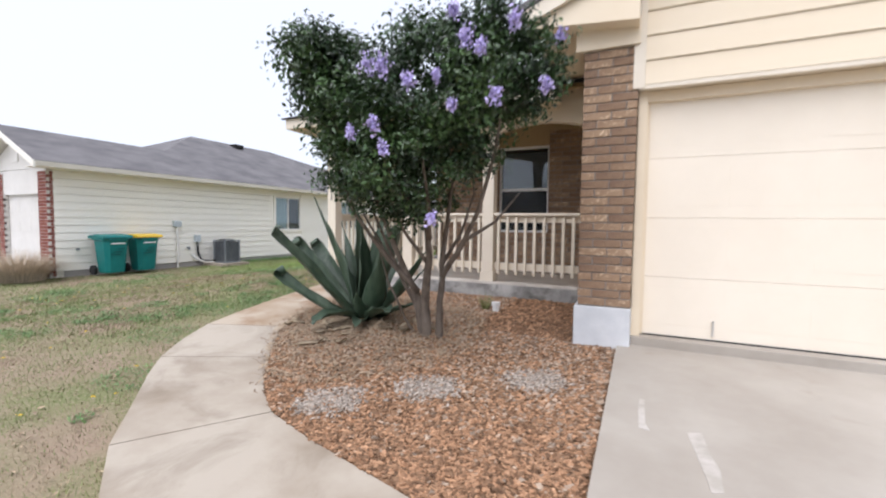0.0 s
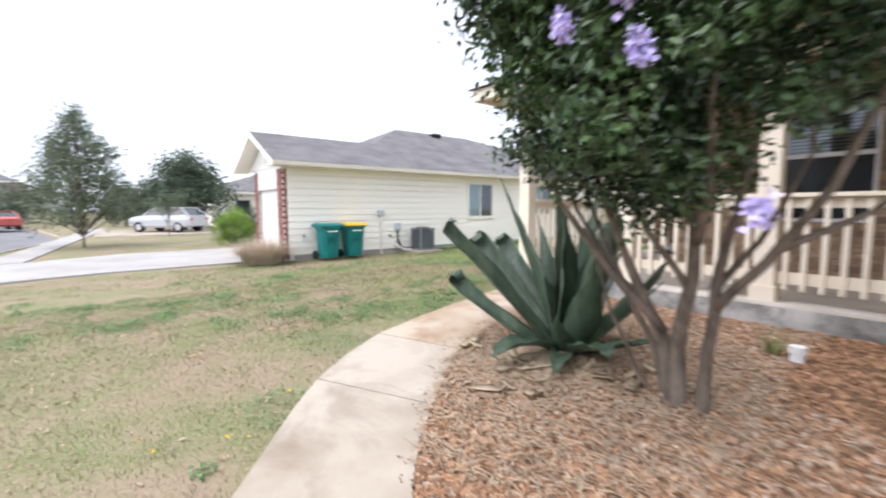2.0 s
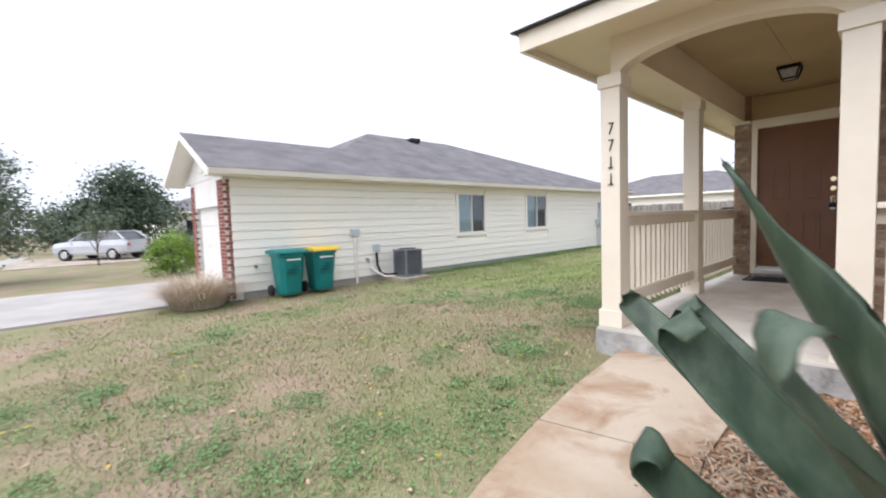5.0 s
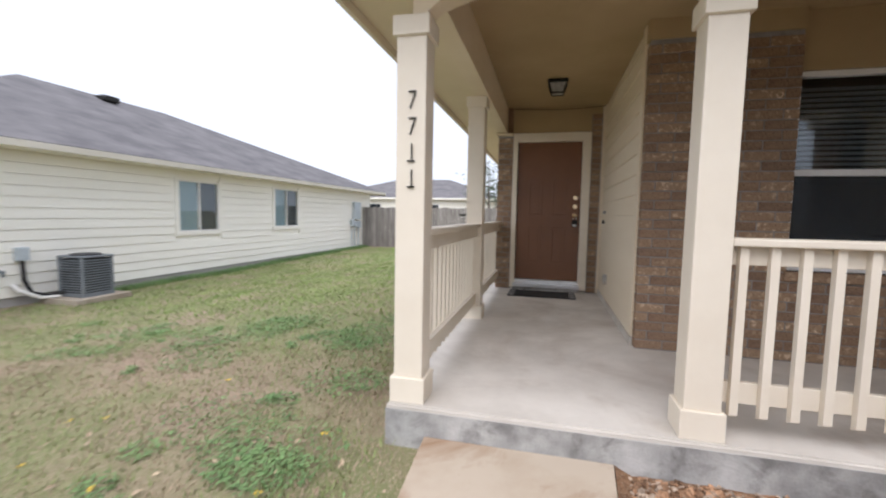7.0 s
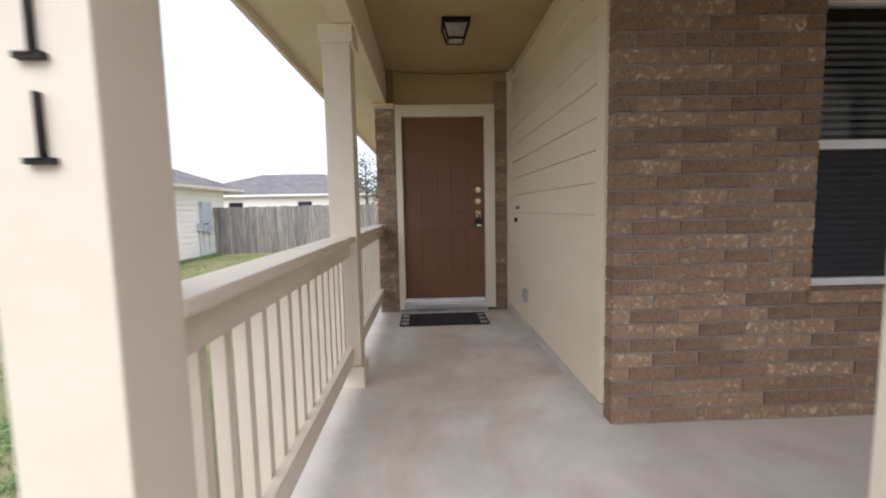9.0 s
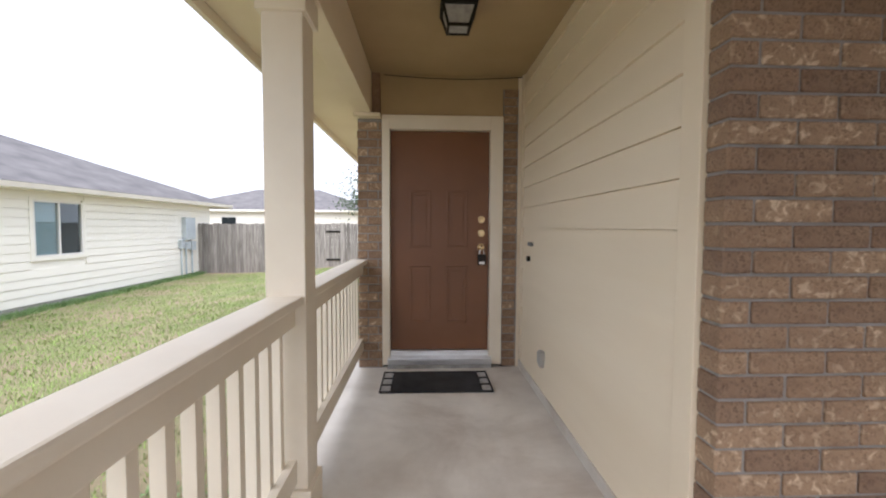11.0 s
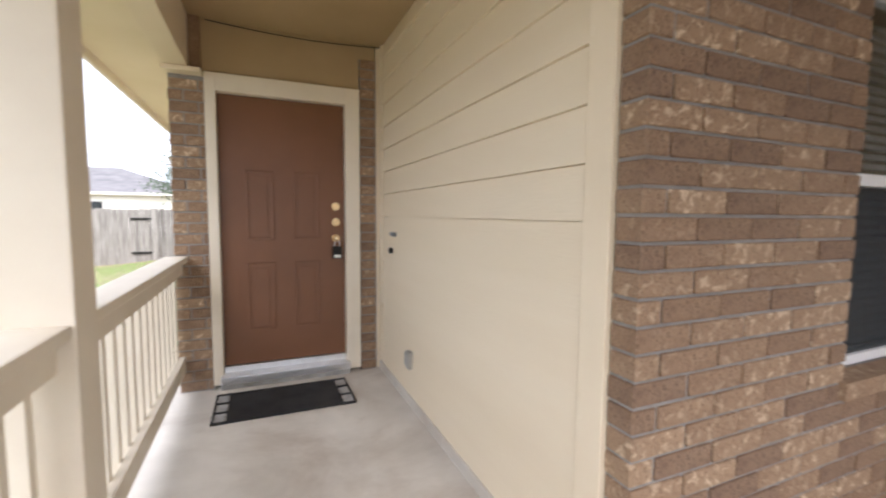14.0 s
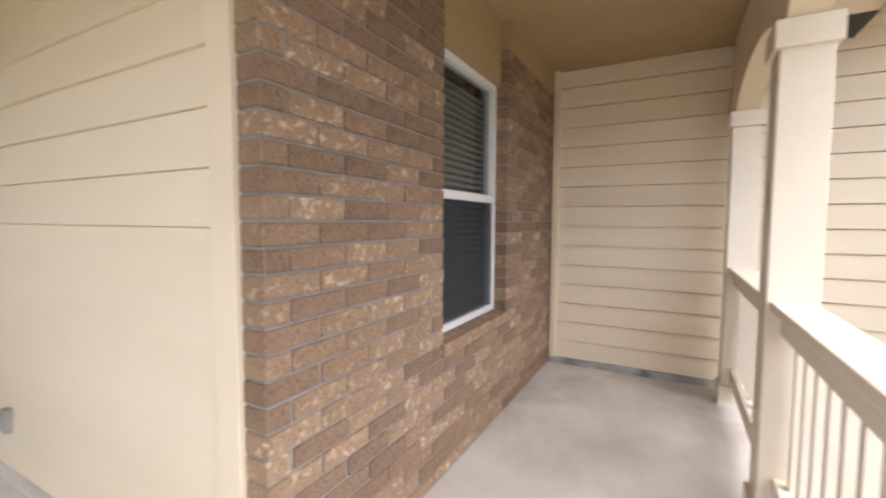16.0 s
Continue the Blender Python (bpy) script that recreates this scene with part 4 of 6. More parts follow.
# ---- neighbouring house ----
NX, NY0, NY1 = -13.3, 5.4, 24.4
nbw = [(12.6, 13.95, 1.18, 2.50), (16.45, 17.85, 1.22, 2.53)]
nh = thing("neighbour_house", (-16, 14, 0.05), "single-storey cream siding house with grey hip roof", "house")
part("wall", B(-13.46, NY0 + 0.05, 0.0, NX - 0.02, 12.6, 2.75), "nsiding", nh)
part("wall", B(-13.46, 13.95, 0.0, NX - 0.02, 16.45, 2.75), "nsiding", nh)
part("wall", B(-13.46, 17.85, 0.0, NX - 0.02, NY1, 2.75), "nsiding", nh)
for a, b, c, d in nbw:
    part("wall", B(-13.46, a, 0.0, NX - 0.02, b, c), "nsiding", nh)
    part("wall", B(-13.46, a, d, NX - 0.02, b, 2.75), "nsiding", nh)
    part("window_surround", B(NX - 0.02, a - 0.09, c - 0.09, NX + 0.028, a, d + 0.06, bevel=0.004), "nsiding", nh)
    part("window_surround", B(NX - 0.02, b, c - 0.09, NX + 0.028, b + 0.09, d + 0.06, bevel=0.004), "nsiding", nh)
    part("window_surround", B(NX - 0.02, a, c - 0.09, NX + 0.028, b, c, bevel=0.004), "nsiding", nh)
lap_boards(nh, "y", NX - 0.005, 1, NY0 + 0.13, NY1, 0.17, 2.75, 0.195, "nsiding", skips=[(a - 0.09, b + 0.09, c - 0.09, d + 0.06) for a, b, c, d in nbw])
part("foundation", B(-13.4, NY0 + 0.3, -0.1, NX - 0.012, NY1, 0.17), "paleconc", nh, "pale concrete foundation strip")
part("back_wall", B(-20.9, NY1 - 0.15, 0, -13.47, NY1, 2.75), "nsiding", nh)
part("front_wall", B(-20.9, 8.2, 0, -15.96, 8.35, 2.75), "nsiding", nh)
part("garage_side_wall", B(-15.95, NY0 + 0.05, 0, -15.8, 8.2, 2.75), "nsiding", nh)
# garage front with door
part("gable_wall", B(-15.9, NY0 + 0.02, 2.12, -13.32, NY0 + 0.18, 2.75), "nwhite", nh)
bm = bmesh.new()
prism(bm, [(-16.5, 2.76), (-13.2, 2.76), (-14.85, 3.6)], "y", NY0 + 0.02, NY0 + 0.18)
part("gable", bm, "nwhite", nh)
part("gable_vent", B(-15.03, NY0 - 0.01, 2.95, -14.67, NY0 + 0.02, 3.4, bevel=0.01), "nwhite", nh)
ngd = part("garage_door", B(-15.58, NY0 + 0.12, 0.05, -13.75, NY0 + 0.16, 2.12), "nwhite", nh)
for i in range(4):
    for k in range(3):
        xa = -15.52 + k * 0.59
        part("panel", B(xa, NY0 + 0.112, 0.14 + i * 0.51, xa + 0.52, NY0 + 0.12, 0.46 + i * 0.51, bevel=0.003), "nwhite", ngd)
part("mortar_core", B(-13.72, NY0 + 0.01, 0.0, NX - 0.006, NY0 + 0.125, 2.68), "whitemortar", nh)
part("mortar_core", B(-15.9, NY0 + 0.01, 0.0, -15.6, NY0 + 0.26, 2.68), "whitemortar", nh)
# roof
bm = bmesh.new()
EZ, EXR = 2.86, -12.8


def plane_roof(bm, pts, th=0.05):
    vs = [bm.verts.new(p) for p in pts]
    f = bm.faces.new(vs)
    f.normal_update()
    if f.normal.z < 0:
        f.normal_flip()
    bmesh.ops.solidify(bm, geom=[f], thickness=0.05)


pk, rk = (-17.1, 11.75, 4.99), (-17.1, 15.9, 4.99)
plane_roof(bm, [(EXR, 7.05, EZ), (EXR, 25.4, EZ), rk, pk])
plane_roof(bm, [(EXR, 25.4, EZ), (-21.4, 25.4, EZ), rk])
plane_roof(bm, [(-21.4, 25.4, EZ), (-21.4, 7.05, EZ), pk, rk])
plane_roof(bm, [(-21.4, 7.05, EZ), (EXR, 7.05, EZ), pk])
part("roof", bm, "shingle", nh, "grey shingled hip roof")
bm = bmesh.new()
GX, GL, gz = -14.85, -16.9, 3.876
plane_roof(bm, [(EXR, 5.0, EZ), (EXR, 7.05, EZ), (GX, 9.29, gz), (GX, 5.0, gz)])
plane_roof(bm, [(GL, 5.0, EZ), (GX, 5.0, gz), (GX, 9.29, gz), (GL, 7.05, EZ)])
part("roof", bm, "shingle", nh, "grey shingled garage gable")
part("fascia", B(EXR - 0.03, 5.02, EZ - 0.125, EXR, 25.4, EZ - 0.01, bevel=0.004), "nfascia", nh)
part("fascia", B(-21.4, 25.36, EZ - 0.17, EXR - 0.03, 25.4, EZ - 0.01), "nfascia", nh)
part("soffit", B(NX - 0.1, 5.05, EZ - 0.13, EXR - 0.03, 25.36, EZ - 0.11), "nsiding", nh)
for sgn in (1, -1):
    bm = bmesh.new()
    xo = EXR if sgn > 0 else GL
    prism(bm, [(xo, EZ - 0.17), (xo, EZ - 0.02), (GX, gz - 0.02), (GX, gz - 0.17)], "y", 4.98, 5.02)
    part("rake_board", bm, "nsiding", nh)
bm = bmesh.new()
plane_roof(bm, [(EXR - 0.02, 5.03, EZ - 0.09), (EXR - 0.02, 5.5, EZ - 0.09), (GX, 5.5, gz - 0.09), (GX, 5.03, gz - 0.09)])
plane_roof(bm, [(GL + 0.02, 5.03, EZ - 0.09), (GL + 0.02, 5.5, EZ - 0.09), (GX, 5.5, gz - 0.09), (GX, 5.03, gz - 0.09)])
part("gable_soffit", bm, "nsiding", nh)
part("roof_vent", B(-16.95, 13.45, 4.78, -16.55, 13.9, 4.94, bevel=0.03), "black", nh)


def nb_blinds(split):
    def f(w, bx, panes):
        for i, (a, b, c, d) in enumerate(panes):
            part("blind" if i == 0 else "screen", bx(a, b, -0.07, -0.06, c, d), "paleblind" if i == 0 else "screen", w)
    return f


for i, (a, b, c, d) in enumerate(nbw):
    sash_window("neighbour_window", a, b, c, d, NX + 0.005, 1, "white sliding window with pale closed blinds", nb_blinds(0), axis="y", split="v")


# ---- wheeled bins ----
def bin_(name, x, y, lidm, label):
    t = thing(name, (x, y, 0.05), label, "wheelie bin", "wheeled bins by the neighbour's wall")
    bm = bmesh.new()
    rings = []
    for z, hx, hy in ((0.05, 0.24, 0.22), (0.10, 0.255, 0.235), (0.70, 0.31, 0.285), (0.90, 0.33, 0.30), (0.905, 0.36, 0.33), (0.96, 0.36, 0.33)):
        ring = []
        for k in range(16):
            an = 2 * math.pi * (k + 0.5) / 16
            cx, sy = math.cos(an), math.sin(an)
            q = (abs(cx) ** 5 + abs(sy) ** 5) ** (-1 / 5)
            ring.append(bm.verts.new((x + hx * cx * q, y + hy * sy * q, 0.05 + z)))
        rings.append(ring)
    for r0, r1 in zip(rings, rings[1:]):
        for k in range(16):
            bm.faces.new((r0[k], r0[(k + 1) % 16], r1[(k + 1) % 16], r1[k]))
    bm.faces.new(list(reversed(rings[0])))
    bm.faces.new(rings[-1])
    part("body", bm, "teal", t)
    bm = bmesh.new()
    prism(bm, [(x - 0.42, 1.00), (x - 0.38, 1.075), (x, 1.115), (x + 0.36, 1.075), (x + 0.39, 1.02), (x + 0.37, 1.01)], "y", y - 0.345, y + 0.345)
    bmesh.ops.bevel(bm, geom=bm.edges[:], offset=0.012, segments=2, affect="EDGES")
    part("lid", bm, lidm, t, "yellow lid" if lidm == "yellow" else "")
    bm = bmesh.new()
    cyl(bm, (x - 0.44, y - 0.25, 1.0), (x - 0.44, y + 0.25, 1.0), 0.018)
    part("handle", bm, "teal", t)
    for s in (-1, 1):
        bm = bmesh.new()
        cyl(bm, (x - 0.26, y + s * 0.26, 0.17), (x - 0.26, y + s * 0.33, 0.17), 0.125, seg=20)
        part("wheel", bm, "blackrub", t, "black rubber wheel")
    bm = bmesh.new()
    for k in range(3):
        box(bm, x + 0.318 + 0.012 * k, y - 0.17 + k * 0.06, 0.58 + k * 0.07, x + 0.332 + 0.012 * k, y + 0.05 + k * 0.04, 0.60 + k * 0.07)
    part("printed_mark", bm, "tealdark", t)
    part("printed_band", B(x + 0.325, y - 0.16, 0.86, x + 0.338, y + 0.16, 0.89), "white", t, "small white printed band")


bin_("wheeled_bin", -12.75, 6.50, "teal", "teal plastic wheeled bin with teal lid")
bin_("wheeled_bin", -12.80, 7.32, "yellow", "teal plastic wheeled bin with yellow lid")

# ---- air conditioner ----
ac = thing("air_conditioner", (-12.72, 9.95, 0.12), "grey outdoor air conditioning condenser on a pad", "air conditioner")
ax0, ax1, ay0, ay1, az0, az1 = -13.02, -12.44, 9.66, 10.24, 0.13, 0.83
part("coil", B(ax0 + 0.03, ay0 + 0.03, az0, ax1 - 0.03, ay1 - 0.03, az1 - 0.02), "acdark", ac)
for cx in (ax0, ax1 - 0.05):
    for cy in (ay0, ay1 - 0.05):
        part("corner_post", B(cx, cy, az0, cx + 0.05, cy + 0.05, az1, bevel=0.006), "acgrey", ac)
part("top", B(ax0 - 0.01, ay0 - 0.01, az1, ax1 + 0.01, ay1 + 0.01, az1 + 0.035, bevel=0.012), "acgrey", ac)
part("base_pan", B(ax0, ay0, az0 - 0.02, ax1, ay1, az0 + 0.05), "acgrey", ac)
for i in range(13):
    z = az0 + 0.075 + i * 0.047
    part("louvre", B(ax1 - 0.028, ay0 + 0.05, z, ax1 - 0.004, ay1 - 0.05, z + 0.02, bevel=0.004), "acgrey", ac)
    part("louvre", B(ax0 + 0.05, ay0 + 0.004, z, ax1 - 0.05, ay0 + 0.028, z + 0.02, bevel=0.004), "acgrey", ac)
bm = bmesh.new()
cyl(bm, (-12.73, 9.95, az1 + 0.035), (-12.73, 9.95, az1 + 0.06), 0.24, seg=24)
part("fan_guard", bm, "acdark", ac)
solo("concrete_pad", B(-13.2, 9.45, 0.0, -12.28, 10.45, 0.11, bevel=0.01), "walk", "concrete pad under the air conditioner", "pad")

# pipes and boxes on the neighbour's wall
cd = thing("conduit", (NX + 0.05, 8.6, 0.1), "pale conduit with a meter box on the siding", "conduit")
bm = bmesh.new()
cyl(bm, (NX + 0.06, 8.6, 0.0), (NX + 0.06, 8.6, 1.36), 0.035)
part("pipe", bm, "nwhite", cd)
part("meter_box", B(NX, 8.49, 1.30, NX + 0.12, 8.71, 1.48, bevel=0.01), "boxgrey", cd)
db = thing("disconnect_box", (NX + 0.06, 9.25, 0.8), "grey electrical disconnect box with a hose", "electrical box")
part("box", B(NX + 0.002, 9.17, 0.80, NX + 0.11, 9.35, 1.03, bevel=0.008), "boxgrey", db)
bm = bmesh.new()
tube(bm, [(NX + 0.06, 9.26, 0.8), (NX + 0.07, 9.27, 0.45), (NX + 0.16, 9.32, 0.22), (NX + 0.3, 9.5, 0.16), (NX + 0.42, 9.68, 0.2)], [0.03, 0.035, 0.035, 0.03, 0.03], 8)
part("hose", bm, "blackrub", db)
bm = bmesh.new()
tube(bm, [(NX + 0.04, 9.1, 0.4), (NX + 0.1, 9.15, 0.28), (NX + 0.25, 9.4, 0.13), (NX + 0.42, 9.6, 0.14)], [0.04, 0.045, 0.03, 0.02], 8)
part("pipe_elbow", bm, "nwhite", db)
sp = thing("spigot", (NX + 0.05, 8.95, 0.62), "grey hose spigot on the siding", "spigot")
bm = bmesh.new()
cyl(bm, (NX, 8.95, 0.63), (NX + 0.12, 8.95, 0.63), 0.03)
cyl(bm, (NX + 0.1, 8.95, 0.65), (NX + 0.1, 8.95, 0.55), 0.025)
part("body", bm, "acgrey", sp)
sp2 = thing("spigot", (NX + 0.05, 6.0, 0.72), "grey hose spigot on the siding", "spigot")
bm = bmesh.new()
cyl(bm, (NX, 5.98, 0.72), (NX + 0.1, 5.98, 0.72), 0.028)
part("body", bm, "acgrey", sp2)
eb = thing("electric_panel", (NX + 0.08, 22.7, 1.4), "grey electric meter panel with boxes and conduits", "electrical box")
part("panel", B(NX + 0.002, 22.35, 1.45, NX + 0.16, 23.0, 2.26, bevel=0.012), "boxgrey", eb)
part("box", B(NX + 0.002, 22.1, 1.15, NX + 0.14, 22.3, 1.45, bevel=0.008), "boxgrey", eb)
part("box", B(NX + 0.002, 22.75, 1.05, NX + 0.14, 23.05, 1.38, bevel=0.008), "boxgrey", eb)
part("meter", B(NX + 0.002, 22.4, 1.1, NX + 0.18, 22.65, 1.35, bevel=0.04), "boxgrey", eb)
for yy in (22.2, 22.5, 22.9):
    bm = bmesh.new()
    cyl(bm, (NX + 0.06, yy, 0.0), (NX + 0.06, yy, 1.2), 0.03, seg=8)
    part("conduit", bm, "boxgrey", eb)

# ---- fence with gate between the houses ----
fn = thing("fence", (-9, 23.5, 0.05), "weathered grey cedar privacy fence with a gate", "fence")
FY = 23.4
xx = NX + 0.03
k = 0
random.seed(5)
while xx < -5.2:
    wdt = 0.135
    h = 2.05 + 0.05 * (xx + 13) / 8 + random.uniform(-0.02, 0.02)
    bm = bmesh.new()
    z0 = 0.08
    prism(bm, [(xx, z0), (xx + wdt, z0), (xx + wdt, h - 0.03), (xx + wdt - 0.03, h), (xx + 0.03, h), (xx, h - 0.03)], "y", FY + random.uniform(-0.008, 0.008), FY + 0.022)
    part("picket", bm, "fence", fn)
    xx += wdt + 0.008
for z in (0.5, 1.2, 1.8):
    part("rail", B(NX, FY + 0.024, z, -5.2, FY + 0.07, z + 0.09), "fence", fn)
for z in (0.62, 1.72):
    part("hinge", B(-8.35, FY - 0.03, z, -7.75, FY - 0.01, z + 0.07), "black", fn, "black iron gate hinge")
part("gate_post", B(-7.78, FY - 0.04, 0.1, -7.62, FY - 0.012, 2.1), "fence", fn)


# ---- houses further off ----
def far_house(x0, x1, y0, y1, wall_z, ridge, wallm, label, wins):
    h = thing("house", ((x0 + x1) / 2, (y0 + y1) / 2, 0.05), label, "house", "houses in the distance")
    part("wall", B(x0, y0, 0.0, x1, y1, wall_z), wallm, h)
    bm = bmesh.new()
    o = 0.5
    d = min(x1 - x0, y1 - y0) / 2 + o
    if x1 - x0 > y1 - y0:
        pa, pb = (x0 - o + d, (y0 + y1) / 2, ridge), (x1 + o - d, (y0 + y1) / 2, ridge)
        quads = [[(x0 - o, y0 - o, wall_z), (x1 + o, y0 - o, wall_z), pb, pa], [(x1 + o, y1 + o, wall_z), (x0 - o, y1 + o, wall_z), pa, pb], [(x0 - o, y1 + o, wall_z), (x0 - o, y0 - o, wall_z), pa], [(x1 + o, y0 - o, wall_z), (x1 + o, y1 + o, wall_z), pb]]
    else:
        pa, pb = ((x0 + x1) / 2, y0 - o + d, ridge), ((x0 + x1) / 2, y1 + o - d, ridge)
        quads = [[(x1 + o, y0 - o, wall_z), (x1 + o, y1 + o, wall_z), pb, pa], [(x0 - o, y1 + o, wall_z), (x0 - o, y0 - o, wall_z), pa, pb], [(x0 - o, y0 - o, wall_z), (x1 + o, y0 - o, wall_z), pa], [(x1 + o, y1 + o, wall_z), (x0 - o, y1 + o, wall_z), pb]]
    for q in quads:
        plane_roof(bm, q)
    part("roof", bm, "shingle", h)
    part("fascia", B(x0 - o, y0 - o - 0.02, wall_z - 0.16, x1 + o, y0 - o, wall_z), "nsiding", h)
    part("fascia", B(x1 + o, y0 - o, wall_z - 0.16, x1 + o + 0.02, y1 + o, wall_z), "nsiding", h)
    for (ax, a, b, c, d_) in wins:
        if ax == "y":
            w = part("window", B(x1, a, c, x1 + 0.05, b, d_), "nwhite", h)
            part("pane", B(x1 + 0.05, a + 0.1, c + 0.1, x1 + 0.06, b - 0.1, d_ - 0.1), "glassdark", w)
        else:
            w = part("window", B(a, y0 - 0.05, c, b, y0, d_), "nwhite", h)
            part("pane", B(a + 0.1, y0 - 0.06, c + 0.1, b - 0.1, y0 - 0.05, d_ - 0.1), "glassdark", w)


far_house(-27, -9, 44, 56, 3.35, 5.6, "nsiding", "cream house with grey hip roof beyond the fence", [("x", -22, -20.6, 1.7, 2.8), ("x", -16, -14.6, 1.7, 2.8)])
far_house(-58, -42, 9.5, 23, 3.0, 5.6, "nsiding", "cream house behind the parked car", [("y", 11, 12.4, 1.0, 2.4)])
far_house(-78, -64, -13.2, -5.0, 4.5, 6.9, "tan", "tan two-storey house across the street", [("y", -12.4, -11.2, 2.9, 4.0), ("y", -8, -6.8, 2.9, 4.0), ("y", -10.5, -9.2, 0.9, 2.2)])
far_house(-100, -80, 6, 22, 3.2, 6.2, "tan", "tan house at the end of the street", [("y", 10, 12, 1.0, 2.4)])
far_house(-75, -60, -60, -40, 3.2, 6.2, "nsiding", "cream house across the street", [])
far_house(-30, -12, -40, -26, 3.2, 6.0, "nsiding", "cream house across the street", [])
far_house(-4, 14, -40, -26, 3.2, 6.2, "tan", "tan house across the street", [])


# ---- foliage ----
def leaf_mesh(centers, dirs, size, aspect, rng, fold=0.25):
    """Many small folded leaves, four triangles each, from centres and rough normals."""
    n = len(centers)
    a = rng.normal(size=(n, 3))
    a /= np.linalg.norm(a, axis=1)[:, None]
    nrm = dirs + 0.75 * a
    nrm /= np.linalg.norm(nrm, axis=1)[:, None]
    t = np.cross(nrm, rng.normal(size=(n, 3)))
    t /= np.linalg.norm(t, axis=1)[:, None]
    s = np.cross(nrm, t)
    L = size * rng.uniform(0.7, 1.3, n)[:, None]
    W = L * aspect
    up = nrm * (W * fold)
    c = centers
    v = np.stack([c - t * L * 0.5, c + s * W * 0.5 - t * L * 0.05 + up, c + t * L * 0.5, c - s * W * 0.5 - t * L * 0.05 + up], axis=1).reshape(-1, 3)
    i = np.arange(n) * 4
    f = np.concatenate([np.stack([i, i + 1, i + 2], 1), np.stack([i, i + 2, i + 3], 1)])
    return v, f


def clumps(centre, radii, n, rng, shell=0.55):
    """Clump centres filling an uneven ellipsoid, denser towards its skin."""
    d = rng.normal(size=(n, 3))
    d /= np.linalg.norm(d, axis=1)[:, None]
    r = shell + (1.06 - shell) * rng.uniform(0, 1, n) ** 0.6
    wob = np.array([1 + 0.36 * noise.noise((p[0] * 2.3, p[1] * 2.3, p[2] * 2.3 + 7)) for p in d])
    return np.array(centre) + d * np.array(radii) * (r * wob)[:, None], d


rng = np.random.default_rng(3)
# flowering laurel: lobes of the crown
tree = thing("mountain_laurel", (-1.95, 3.85, bed_z(-1.95, 3.85)), "multi-stemmed flowering laurel tree with glossy leaves and lilac blooms", "tree")
lobes = [((-1.55, 3.15, 2.50), (0.78, 0.75, 0.60), 95), ((-2.12, 2.98, 2.52), (0.5, 0.5, 0.46), 52), ((-1.05, 3.10, 2.58), (0.48, 0.55, 0.42), 48), ((-1.80, 3.05, 2.04), (0.58, 0.62, 0.44), 58), ((-1.42, 3.2, 2.06), (0.34, 0.4, 0.24), 16), ((-2.12, 3.35, 1.95), (0.46, 0.48, 0.42), 40), ((-1.45, 3.25, 2.85), (0.5, 0.5, 0.28), 36), ((-0.98, 3.1, 2.82), (0.34, 0.4, 0.25), 24), ((-1.85, 3.5, 1.70), (0.36, 0.4, 0.24), 16), ((-2.3, 2.95, 2.8), (0.2, 0.25, 0.2), 12), ((-2.52, 3.4, 2.02), (0.36, 0.38, 0.38), 30), ((-0.72, 3.0, 2.66), (0.22, 0.28, 0.2), 10), ((-2.32, 2.6, 2.74), (0.25, 0.25, 0.22), 22), ((-2.32, 2.85, 2.5), (0.26, 0.28, 0.26), 18)]
ctr, drs = [], []
for c, r, n in lobes:
    cc, dd = clumps(c, (r[0] * 0.97, r[1] * 0.97, r[2] * 0.95), int(n * 1.7), rng, 0.42)
    for q, d in zip(cc, dd):
        m = int(rng.integers(45, 80))
        sp_ = rng.normal(size=(m, 3)) * np.array([0.062, 0.062, 0.05])
        ctr.append(q + sp_)
        drs.append(np.tile(d * 0.6 + np.array([0, 0, 0.6]), (m, 1)))
ctr, drs = np.concatenate(ctr), np.concatenate(drs)
v, f = leaf_mesh(ctr, drs, 0.047, 0.52, rng)
crown = mesh_np("crown", v, f, "leaf", tree, "dense glossy dark green leaves")
crown["kind"] = "stuff"
base = (-1.95, 3.85)
